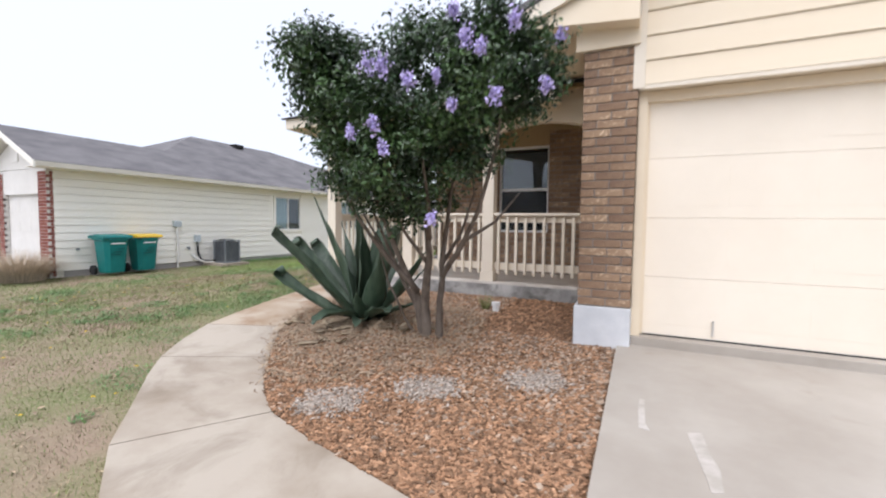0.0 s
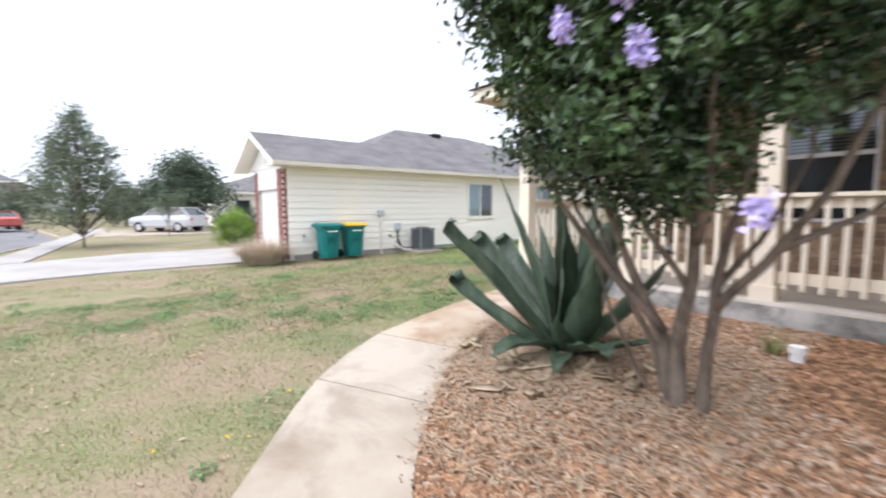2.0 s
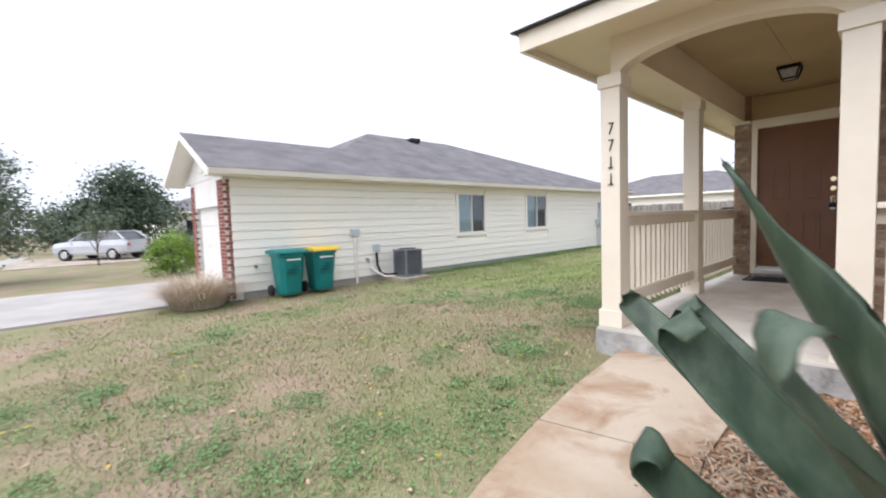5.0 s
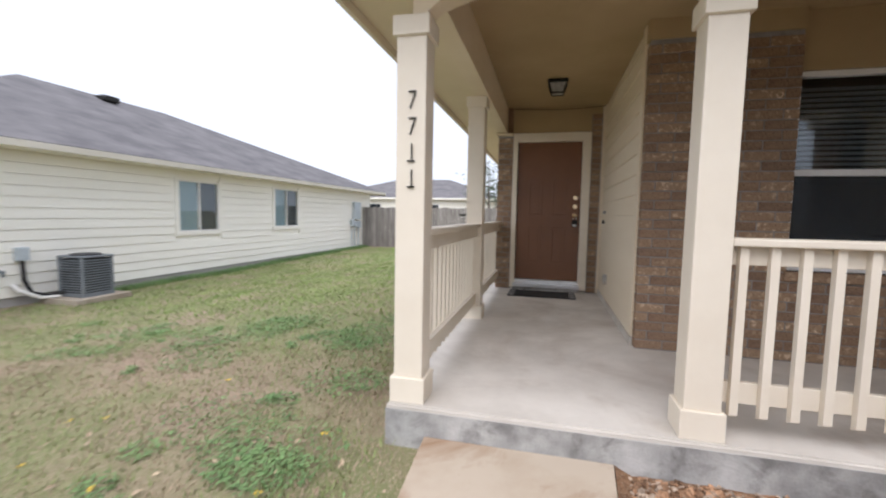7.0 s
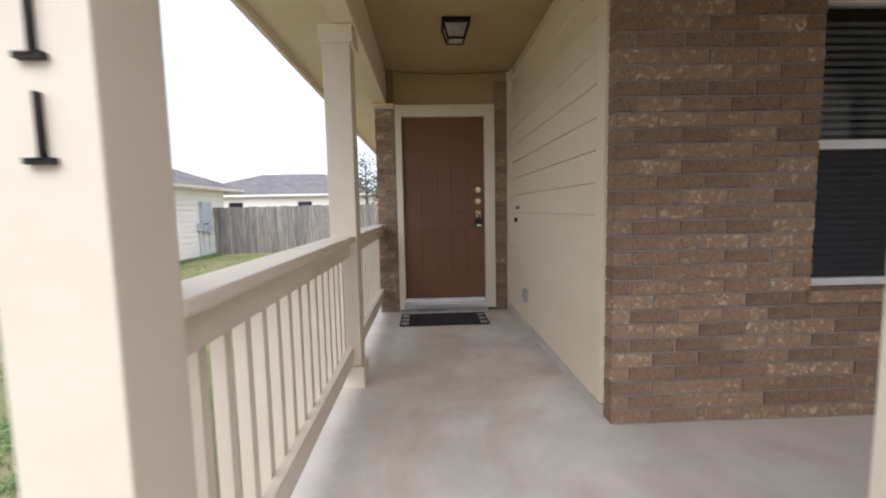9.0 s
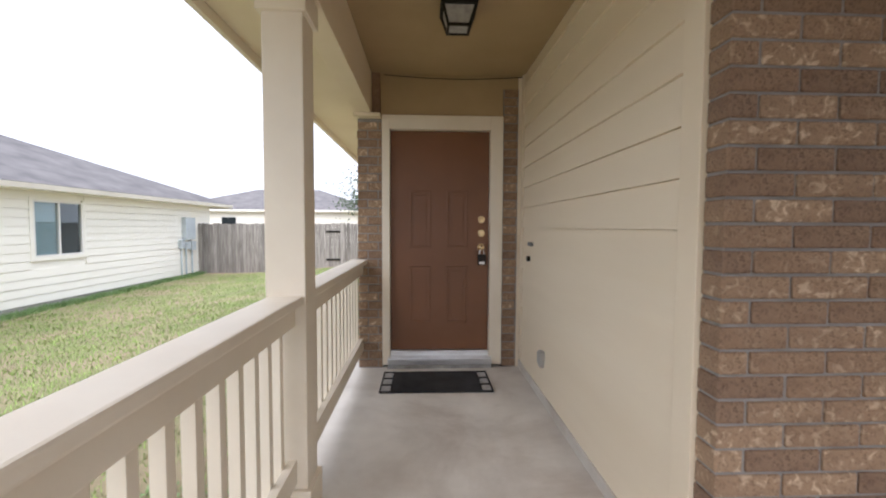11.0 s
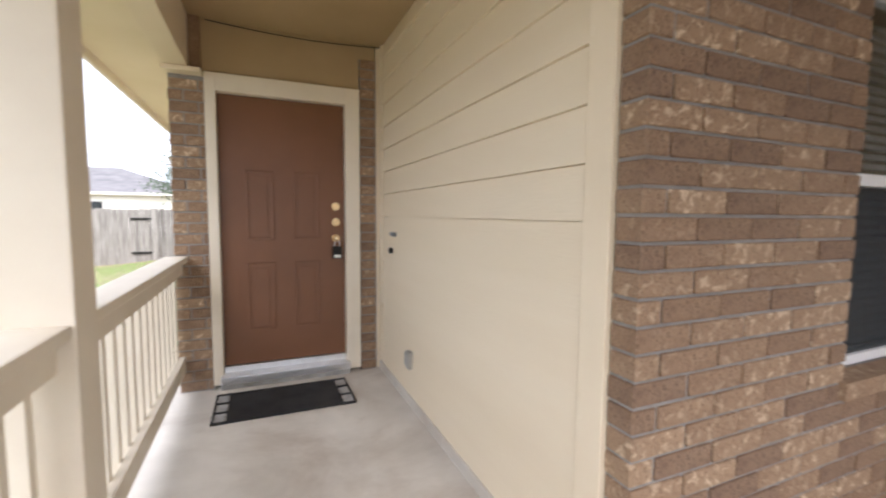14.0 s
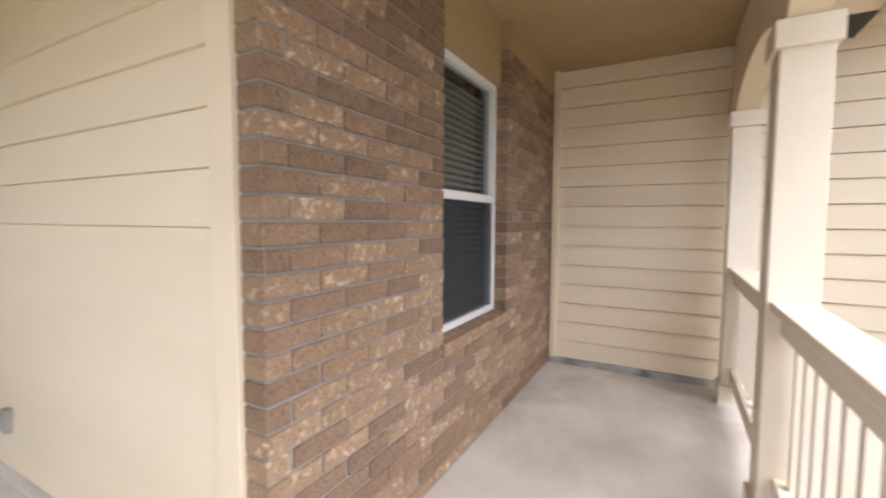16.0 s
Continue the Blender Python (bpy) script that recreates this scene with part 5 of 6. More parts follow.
stems = [[(-1.95, 3.86, 0.2), (-2.0, 3.75, 0.75), (-2.12, 3.55, 1.2), (-2.2, 3.3, 1.7), (-2.3, 3.1, 2.4)],
         [(-1.93, 3.84, 0.2), (-1.93, 3.78, 0.7), (-1.8, 3.6, 1.15), (-1.7, 3.35, 1.7), (-1.6, 3.2, 2.5)],
         [(-1.82, 3.88, 0.2), (-1.78, 3.82, 0.7), (-1.72, 3.75, 1.2), (-1.6, 3.6, 1.6), (-1.4, 3.4, 2.3)],
         [(-1.76, 3.80, 0.95), (-1.5, 3.65, 1.25), (-1.25, 3.45, 1.6), (-1.05, 3.3, 2.1), (-0.95, 3.2, 2.6)],
         [(-2.02, 3.92, 0.2), (-2.12, 3.95, 0.6), (-2.35, 3.85, 1.1), (-2.5, 3.7, 1.6), (-2.5, 3.5, 2.1)],
         [(-1.98, 3.72, 0.8), (-2.2, 3.5, 1.15), (-2.35, 3.2, 1.55), (-2.5, 3.0, 2.2)],
         [(-1.75, 3.5, 1.35), (-1.6, 3.2, 1.6), (-1.5, 2.9, 2.0)],
         [(-2.05, 3.68, 0.95), (-2.3, 3.6, 1.2), (-2.42, 3.4, 1.6), (-2.45, 3.0, 2.3)],
         [(-1.82, 3.62, 1.1), (-1.95, 3.4, 1.4), (-2.05, 3.2, 1.8), (-2.1, 3.0, 2.3)],
         [(-1.74, 3.78, 1.1), (-1.55, 3.75, 1.35), (-1.35, 3.6, 1.75), (-1.25, 3.3, 2.2)],
         [(-1.45, 3.6, 1.32), (-1.15, 3.6, 1.5), (-0.9, 3.5, 1.75)],
         [(-2.06, 3.93, 0.2), (-2.2, 3.85, 0.5), (-2.3, 3.7, 0.85), (-2.35, 3.5, 1.4)],
         [(-1.7, 3.45, 1.5), (-1.85, 3.15, 1.75), (-1.9, 2.85, 2.1)]]
for i, s in enumerate(stems):
    pts = []
    for (p, q) in zip(s, s[1:]):
        for k in range(4):
            w = Vector(p).lerp(Vector(q), k / 4)
            pts.append(w + Vector((0.018 * noise.noise((w.z * 5, i, 0)), 0.018 * noise.noise((w.z * 5, i, 5)), 0)))
    pts.append(Vector(s[-1]))
    r0 = 0.056 if i in (1,) else 0.043 if i in (0, 2) else 0.03 if i < 7 else 0.02
    bm = bmesh.new()
    tube(bm, pts, [r0 * (1 - 0.78 * k / (len(pts) - 1)) * (1.25 if k == 0 and s[0][2] < 0.3 else 1) for k in range(len(pts))], 9)
    part("trunk" if s[0][2] < 0.3 else "branch", bm, "bark", tree, smooth=True)
blooms = [(-1.62, 2.36, 2.50, 0.15), (-1.50, 2.33, 2.47, 0.13), (-0.83, 2.57, 2.28, 0.13), (-1.49, 2.23, 2.08, 0.1), (-1.51, 2.37, 1.96, 0.1), (-1.27, 2.59, 1.51, 0.09), (-1.35, 2.4, 2.38, 0.1), (-1.0, 2.5, 2.62, 0.13), (-0.72, 2.6, 2.72, 0.12), (-0.55, 2.75, 2.35, 0.1), (-1.05, 2.42, 2.2, 0.07), (-1.2, 2.5, 2.42, 0.08), (-1.15, 2.65, 2.88, 0.11), (-0.9, 2.5, 2.55, 0.1), (-1.72, 2.3, 2.06, 0.08), (-0.5, 2.9, 2.7, 0.09)]
for (x, y, z, r) in blooms:
    n = 100
    r *= 0.66
    pts = rng.normal(size=(n, 3)) * np.array([r * 0.26, r * 0.26, r * 0.36]) + np.array([x, y, z])
    v, f = leaf_mesh(pts, np.tile([0, -0.4, 0.3], (n, 1)), 0.026, 0.85, rng)
    mesh_np("bloom", v, f, "flower", tree, "lilac flower cluster")["kind"] = "stuff"


# ---- agave ----
AX, AY, AZ = -2.95, 4.18, 0.33
ag = thing("agave", (AX, AY, 0.3), "huge blue-green agave with curled leathery leaves", "agave")


def agave_leaf(tip, bend, width, roll=0.0, blunt=0.0, face=None, mat_="agave", span=0.2):
    """Leathery blade from the crown to a tip, bowed by bend; roll turns its broad end inwards over the length span."""
    p2 = Vector(tip)
    out = Vector((p2.x - AX, p2.y - AY, 0)).normalized()
    p0 = Vector((AX, AY, AZ)) + out * 0.07
    p1 = p0.lerp(p2, 0.5) + Vector(bend)
    N = 18
    path = [p0 * (1 - s) ** 2 + p1 * 2 * s * (1 - s) + p2 * s * s for s in [k / N for k in range(N + 1)]]
    side0 = out.cross(Vector((0, 0, 1))).normalized()
    fv = Vector(face) if face else None
    d = (path[-1] - path[-2]).normalized()
    if roll:
        sd = d.cross(fv).normalized() if fv else (side0 - d * side0.dot(d)).normalized()
        u = sd.cross(d).normalized()
        if fv:
            u = -u if u.dot(fv) < 0 else u
        c, M_ = path[-1], 12
        for k in range(1, M_ + 1):
            an = roll * (k / M_) ** 0.8
            c = c + (d * math.cos(an) + u * math.sin(an)) * (span / M_) * (1.15 - 0.35 * k / M_)
            path.append(c)
    bm = bmesh.new()
    rings = []
    n = len(path) - 1
    ph = p2.x * 31 + p2.y * 17
    prev = None
    cols = (-1, -0.85, -0.6, -0.3, 0, 0.3, 0.6, 0.85, 1)
    for k, p in enumerate(path):
        s = k / n
        tg = (path[min(k + 1, n)] - path[max(k - 1, 0)]).normalized()
        if prev is not None and k > N:
            sd = (prev - tg * prev.dot(tg)).normalized()
        else:
            sd = (side0 - tg * side0.dot(tg)).normalized()
            if fv:
                want = tg.cross(fv).normalized()
                want = -want if want.dot(sd) < 0 else want
                sd = sd.lerp(want, min(1, 0.25 + 1.5 * s)).normalized()
            elif p2.z > 0.7:
                sd = Matrix.Rotation(-0.75 * out.x * min(1, 2.5 * s), 3, tg) @ sd
        prev = sd
        up = sd.cross(tg).normalized()
        w = width * (0.72 + 0.40 * math.sin(math.pi * min(1, s * 1.05 + 0.05)))
        if s > 0.45:
            q = (s - 0.45) / 0.55
            w *= blunt + (1 - blunt) * (1 - q ** 1.7) if q < 0.995 else max(0.03, blunt * 0.9)
        th = 0.024 * (1 - s) ** 1.3 + 0.0035
        cup = w * (0.26 * (1 - 0.75 * s) + 0.05) * min(1, max(0, (N + 1 - k) / 5 if roll > 1 else 1))
        ring = []
        for c in cols:
            e = abs(c) ** 4 * 0.012 * math.sin(s * 23 + ph + c) * (1 if s > 0.25 else 0)
            ring.append(bm.verts.new(p + sd * (w / 2 * c) + up * (cup * c * c + e)))
        for c in cols[-2:0:-1]:
            e = abs(c) ** 4 * 0.012 * math.sin(s * 23 + ph + c) * (1 if s > 0.25 else 0)
            ring.append(bm.verts.new(p + sd * (w / 2 * c) + up * (cup * c * c + e - th * (1.3 - abs(c)))))
        rings.append(ring)
    m = len(rings[0])
    for a, b in zip(rings, rings[1:]):
        for k in range(m):
            bm.faces.new((a[k], a[(k + 1) % m], b[(k + 1) % m], b[k]))
    bm.faces.new(list(reversed(rings[0])))
    bm.faces.new(rings[-1])
    bmesh.ops.recalc_face_normals(bm, faces=bm.faces[:])
    lf = part("leaf", bm, mat_, ag, "", smooth=True)
    if mat_ == "agave":
        bm = bmesh.new()
        d = (path[-1] - path[-2]).normalized()
        if blunt < 0.3:
            tube(bm, [path[-1] - d * 0.012, path[-1] + d * 0.028], [0.006, 0.001], 5)
            part("spine", bm, "spine", lf)
        else:
            bm.free()
    return lf


for tip, bend, wid, rl, bl, fc, sp in (
        ((-3.88, 3.74, 0.88), (0.02, 0.0, -0.18), 0.155, 4.6, 0.75, (0.1, -0.35, 0.9), 0.2), ((-3.50, 3.34, 1.37), (0.03, 0.02, -0.07), 0.19, 2.7, 0.22, (0.75, 0.1, 0.65), 0.13),
        ((-3.86, 4.05, 1.21), (0.03, 0.0, -0.10), 0.17, 3.2, 0.7, (0.1, -0.75, 0.65), 0.20),
        ((-3.78, 4.25, 1.80), (0.03, 0, -0.02), 0.32, 0, 0, None, 0), ((-3.3, 4.5, 1.72), (0, 0.02, -0.02), 0.24, 0, 0, None, 0),
        ((-4.15, 4.36, 1.22), (0.05, 0.02, -0.08), 0.125, 1.9, 0.45, (0.15, -0.7, 0.6), 0.09), ((-3.96, 4.5, 1.17), (0.05, 0.02, -0.06), 0.16, 3.2, 0.7, (0.1, -0.75, 0.65), 0.18),
        ((-3.63, 4.63, 1.43), (0.08, 0, -0.08), 0.17, 0, 0, (0.0, -0.8, 0.6), 0), ((-3.02, 4.22, 1.52), (0, 0, 0.0), 0.30, 0, 0, None, 0), ((-2.62, 4.35, 1.38), (0.04, 0, -0.03), 0.27, 0.5, 0.2, None, 0.08),
        ((-2.88, 4.5, 1.74), (0, 0.02, 0.0), 0.23, 0, 0, None, 0), ((-2.20, 4.35, 1.20), (0.06, 0.02, -0.08), 0.16, 0, 0, None, 0), ((-2.55, 3.9, 1.12), (0.05, 0, -0.04), 0.24, 0, 0, None, 0),
        ((-2.38, 3.75, 0.58), (0.03, -0.03, 0.06), 0.17, -0.8, 0.3, None, 0.1), ((-2.05, 4.05, 0.66), (0.0, 0.0, 0.02), 0.15, 0, 0, None, 0), ((-2.55, 3.45, 0.42), (0, 0, 0.09), 0.15, 0, 0, None, 0),
        ((-3.05, 3.50, 0.46), (0.02, 0, 0.14), 0.17, -0.5, 0.3, None, 0.1), ((-3.3, 4.95, 1.15), (-0.02, 0.04, -0.06), 0.15, 0, 0, None, 0), ((-2.9, 4.95, 1.15), (0, 0.06, -0.08), 0.16, 0, 0, None, 0),
        ((-2.45, 4.75, 0.9), (0, 0.03, -0.05), 0.15, 0, 0, None, 0), ((-2.75, 3.75, 0.75), (0, -0.05, -0.02), 0.16, 0, 0, None, 0)):
    agave_leaf(tip, bend, wid, rl, bl, fc, "agave", sp)
for tip, wid in (((-3.25, 3.5, 0.27), 0.12), ((-2.8, 3.3, 0.25), 0.10), ((-2.3, 3.55, 0.27), 0.11), ((-2.45, 3.3, 0.25), 0.08), ((-2.1, 3.95, 0.30), 0.09), ((-3.5, 3.9, 0.29), 0.09)):
    agave_leaf(tip, (0, 0, 0.08), wid, 0, 0.1, None, "dryleaf")


# ---- far trees ----
def leafy_tree(name, x, y, z0, h, lobes_, size, material, label, trunk_r=0.08, per=60):
    t = thing(name, (x, y, z0), label, "tree", "street trees")
    c_, d_ = [], []
    for (c, r, n) in lobes_:
        cc, dd = clumps((x + c[0], y + c[1], z0 + c[2]), r, n, rng, 0.35)
        for q, d in zip(cc, dd):
            sp = rng.normal(size=(per, 3)) * (size * 1.7)
            c_.append(q + sp)
            d_.append(np.tile(d * 0.5 + np.array([0, 0, 0.5]), (per, 1)))
        bm = bmesh.new()
        tube(bm, [(x, y, z0 + c[2] * 0.35), (x + c[0] * 0.5, y + c[1] * 0.5, z0 + c[2] * 0.7), (x + c[0], y + c[1], z0 + c[2])], [trunk_r * 0.5, trunk_r * 0.35, trunk_r * 0.12], 6)
        part("limb", bm, "bark", t)
    v, f = leaf_mesh(np.concatenate(c_), np.concatenate(d_), size, 0.55, rng)
    cr = mesh_np("crown", v, f, material, t)
    cr["kind"] = "stuff"
    bm = bmesh.new()
    tube(bm, [(x, y, z0 - 0.1), (x + 0.03, y, z0 + h * 0.3), (x - 0.02, y, z0 + h * 0.6), (x, y, z0 + h * 0.95)], [trunk_r, trunk_r * 0.75, trunk_r * 0.45, trunk_r * 0.1], 8)
    part("trunk", bm, "bark", t)
    return t


crng = random.Random(21)
cyp = []
for i in range(12):
    f = i / 11
    rad = 2.3 * (1 - f) ** 0.85 + 0.12
    for k in range(5 if f < 0.75 else 2):
        an = 2.4 * i + k * 1.26 + crng.uniform(-0.3, 0.3)
        d = rad * crng.uniform(0.4, 0.95)
        cyp.append(((d * math.cos(an), d * math.sin(an), 0.85 + 4.2 * f + 0.25 * d + crng.uniform(-0.12, 0.12)), (0.16 + 0.2 * rad, 0.16 + 0.2 * rad, 0.13), 5))
leafy_tree("young_cypress", -23.3, 0.85, 0.05, 5.2, cyp, 0.12, "leafblue", "young wispy grey-green cypress tree on the verge", 0.055, 44)
leafy_tree("oak_tree", -38, 6.5, 0.05, 5.5, [((0, 0, 3.2), (2.3, 2.3, 1.7), 40), ((-1.2, 1, 3.8), (1.6, 1.6, 1.3), 24), ((1, -1.2, 2.6), (1.8, 1.8, 1.2), 24), ((0, 0, 4.6), (1.2, 1.2, 1.0), 14), ((0.4, 1.8, 2.6), (1.6, 1.6, 1.2), 20), ((0.2, -2.2, 2.3), (1.2, 1.2, 0.9), 14)], 0.24, "leaf2", "dark green oak tree beyond the parked car", 0.18, 90)
leafy_tree("small_tree", -29.5, 4.5, 0.05, 2.6, [((0, 0, 1.75), (0.8, 0.85, 0.5), 18), ((0.2, 0.35, 2.15), (0.5, 0.5, 0.4), 9), ((-0.3, -0.5, 1.6), (0.55, 0.55, 0.35), 9)], 0.11, "leafblue", "small grey-green tree before the parked car", 0.05, 30)
random.seed(11)
for (x, y, h) in ((-52, -4, 3.6), (-56, -7, 3.2), (-60, -1, 5.0), (-58, 4, 4.4), (-62, 10, 5.0), (-50, 16, 4.5), (-66, -12, 5.5), (-55, 12, 4.0), (-48, 3.5, 3.0), (-62, -18, 5.0), (-60, -26, 6.0)):
    leafy_tree("street_tree", x, y, 0.05, h, [((0, 0, h * 0.6), (h * 0.42, h * 0.42, h * 0.36), 24), ((h * 0.2, h * 0.2, h * 0.45), (h * 0.3, h * 0.3, h * 0.25), 12), ((-h * 0.15, -h * 0.25, h * 0.5), (h * 0.3, h * 0.3, h * 0.25), 12)], 0.26, "leaf2", "grey-green tree down the street", 0.12, 30)
leafy_tree("tree", -9.3, 40, 0.2, 6.5, [((0, 0, 4.2), (1.6, 1.6, 1.8), 30), ((1.2, 0, 3.2), (1.3, 1.3, 1.2), 16)], 0.22, "leaf2", "green tree beyond the fence", 0.15, 34)


def hedge(x, y, rx, ry, h, material, label):
    t = thing("shrub", (x, y, 0.03), label, "shrub", "shrubs beside the neighbour's garage")
    cc, dd = clumps((x, y, h * 0.5), (rx, ry, h * 0.5), 70, rng, 0.6)
    cc[:, 2] = np.maximum(cc[:, 2], 0.1)
    c_ = np.concatenate([q + rng.normal(size=(70, 3)) * 0.1 for q in cc])
    v, f = leaf_mesh(c_, np.repeat(dd, 70, 0), 0.075, 0.55, rng)
    cr = mesh_np("foliage", v, f, material, t)
    cr["kind"] = "stuff"
    for k in range(4):
        bm = bmesh.new()
        tube(bm, [(x, y, 0.0), (x + rx * 0.4 * math.cos(k * 1.6), y + ry * 0.4 * math.sin(k * 1.6), h * 0.6)], [0.025, 0.01], 5)
        part("stem", bm, "bark", t)


hedge(-20.9, 5.9, 0.7, 0.75, 1.5, "hedge", "bright green clipped shrub beside the garage")
hedge(-24.0, 6.6, 1.2, 1.0, 1.55, "leaf2", "dark green shrub beside the driveway")
hedge(-26.0, 7.6, 1.2, 1.0, 1.6, "leaf2", "dark green shrub beside the driveway")

# ornamental grass clump
og = thing("ornamental_grass", (-13.15, 4.75, 0.03), "dry straw-coloured ornamental grass clump", "grass clump")
V, F = [], []
for i in range(2600):
    an, r0 = rng.uniform(0, 6.283), 0.38 * rng.uniform(0, 1) ** 0.5
    lean = rng.uniform(0.25, 1.0)
    L = rng.uniform(0.55, 0.95)
    dx, dy = math.cos(an), math.sin(an)
    b = np.array([-13.15 + r0 * dx * 1.5, 4.75 + r0 * dy * 1.3, 0.02])
    sd = np.array([-dy, dx, 0]) * 0.006
    prev = None
    for k in range(4):
        s = k / 3
        p = b + np.array([dx, dy, 0]) * (lean * L * s ** 1.5) + np.array([0, 0, 1]) * L * (s - 0.62 * lean * s * s)
        p[2] = max(p[2], 0.04)
        V += [p - sd * (1 - 0.8 * s), p + sd * (1 - 0.8 * s)]
        if k:
            n0 = len(V) - 4
            F.append((n0, n0 + 1, n0 + 3, n0 + 2))
ob = mesh_np("blades", V, F, "plume", og)
ob["kind"] = "stuff"


# ---- parked vehicles ----
def vehicle(name, x, y, yaw, z, paint, label, kind):
    """Body lofted along its length, glasshouse, wheels with rims, lamps."""
    t = thing(name, (x, y, z), label, "car", "parked vehicles")
    R = pose(x, y, z, 0, 0, yaw)

    def put(nm, bm, m_, lab="", parent=None, smooth=False):
        bm.transform(R)
        return part(nm, bm, m_, parent or t, lab, smooth)

    def loft(stations):
        bm = bmesh.new()
        rings = []
        for sx, w, zb, zt, tw in stations:
            rings.append([bm.verts.new(q) for q in ((sx, -w * 0.92, zb), (sx, -w, zb + 0.12), (sx, -w, (zb + zt) / 2 + 0.1), (sx, -tw, zt), (sx, 0, zt + 0.015), (sx, tw, zt), (sx, w, (zb + zt) / 2 + 0.1), (sx, w, zb + 0.12), (sx, w * 0.92, zb))])
        for a, b in zip(rings, rings[1:]):
            for k in range(9):
                bm.faces.new((a[k], a[(k + 1) % 9], b[(k + 1) % 9], b[k]))
        bm.faces.new(list(reversed(rings[0])))
        bm.faces.new(rings[-1])
        bmesh.ops.recalc_face_normals(bm, faces=bm.faces[:])
        return bm
    if kind == "pickup":
        L, hw = 5.6, 0.95
        put("body", loft([(-2.8, hw * 0.9, 0.5, 0.9, hw * 0.8), (-2.6, hw, 0.42, 1.08, hw * 0.92), (-1.2, hw, 0.42, 1.12, hw * 0.92), (0.2, hw, 0.42, 1.14, hw * 0.94), (2.7, hw, 0.42, 1.14, hw * 0.95), (2.8, hw * 0.95, 0.5, 1.1, hw * 0.9)]), paint)
        roof = [(-1.25, 1.13), (-0.6, 1.78), (0.55, 1.82), (0.75, 1.14)]
    elif kind == "suv":
        L, hw = 4.6, 0.92
        put("body", loft([(-2.3, hw * 0.8, 0.45, 0.8, hw * 0.7), (-2.1, hw * 0.95, 0.32, 0.95, hw * 0.85), (-1.0, hw, 0.3, 1.08, hw * 0.92), (0.5, hw, 0.3, 1.1, hw * 0.93), (1.9, hw, 0.32, 1.12, hw * 0.92), (2.25, hw * 0.92, 0.4, 1.05, hw * 0.85)]), paint)
        roof = [(-1.15, 1.08), (-0.35, 1.6), (1.5, 1.64), (2.12, 1.1)]
    else:
        L, hw = 4.4, 0.88
        put("body", loft([(-2.2, hw * 0.8, 0.4, 0.65, hw * 0.7), (-2.0, hw * 0.95, 0.28, 0.82, hw * 0.85), (-0.9, hw, 0.25, 0.95, hw * 0.9), (0.6, hw, 0.25, 0.98, hw * 0.92), (1.8, hw, 0.28, 0.98, hw * 0.9), (2.2, hw * 0.9, 0.4, 0.85, hw * 0.8)]), paint)
        roof = [(-1.05, 0.95), (-0.25, 1.4), (0.85, 1.42), (1.65, 0.98)]
    (xa, za), (xb, zb), (xc, zc), (xd, zd) = roof
    bm = bmesh.new()
    rr = [[bm.verts.new((px, s * w, pz)) for px, pz, w in ((xa, za, hw * 0.9), (xb, zb - 0.06, hw * 0.74), (xc, zc - 0.06, hw * 0.74), (xd, zd, hw * 0.9))] for s in (-1, 1)]
    for k in range(3):
        bm.faces.new((rr[0][k], rr[0][k + 1], rr[1][k + 1], rr[1][k]))
    bm.faces.new(rr[0])
    bm.faces.new(list(reversed(rr[1])))
    bmesh.ops.recalc_face_normals(bm, faces=bm.faces[:])
    put("glasshouse", bm, "glassdark", "dark tinted windows")
    bm = bmesh.new()
    box(bm, xb - 0.1, -hw * 0.75, zb - 0.065, xc + 0.08, hw * 0.75, zb + 0.0, bevel=0.025)
    put("roof", bm, paint)
    for s in (-1, 1):
        for p, q in (((xa, za), (xb, zb)), ((xd, zd), (xc, zc)), (((xa + xd) / 2 + 0.1, za), ((xb + xc) / 2 + 0.05, zb))):
            bm = bmesh.new()
            tube(bm, [(p[0], s * hw * 0.905, p[1]), (q[0], s * hw * 0.75, q[1] - 0.04)], [0.045, 0.04], 6)
            put("pillar", bm, paint)
        for wx in (-L * 0.31, L * 0.31):
            bm = bmesh.new()
            cyl(bm, (wx, s * (hw - 0.2), 0.33), (wx, s * (hw + 0.015), 0.33), 0.335, seg=22)
            tyre = put("wheel", bm, "blackrub", "black tyre with alloy rim")
            bm = bmesh.new()
            cyl(bm, (wx, s * (hw + 0.01), 0.33), (wx, s * (hw + 0.03), 0.33), 0.21, 0.19, seg=18)
            put("rim", bm, "alu", "", tyre)
        bm = bmesh.new()
        box(bm, -L / 2 + 0.06, s * hw * 0.62 - 0.14, 0.66, -L / 2 + 0.2, s * hw * 0.62 + 0.14, 0.8, bevel=0.03)
        put("headlight", bm, "white")
        bm = bmesh.new()
        box(bm, L / 2 - 0.2, s * hw * 0.75 - 0.1, 0.75, L / 2 - 0.03, s * hw * 0.75 + 0.1, 0.93, bevel=0.03)
        put("tail_light", bm, "red")
    return t


vehicle("sport_utility_car", -34.5, 5.1, 42, 0.05, "silver", "silver sport utility car parked on the next driveway", "suv")
vehicle("red_car", -46, -4.2, 18, 0.05, "red", "faded red saloon car parked in the street", "car")
vehicle("pickup_truck", -60, -10.6, 80, 0.12, "carwhite", "white pickup truck parked across the street", "pickup")
nd2 = sheet("driveway_next", [((-39.5, 8.4 - 0.6 * k), (-30.5, 8.4 - 0.6 * k)) for k in range(0, 13)], 0.12, "walk", "", "", 0.0)
tagged(nd2, "pale concrete driveway under the parked car", "driveway", kind="structure")

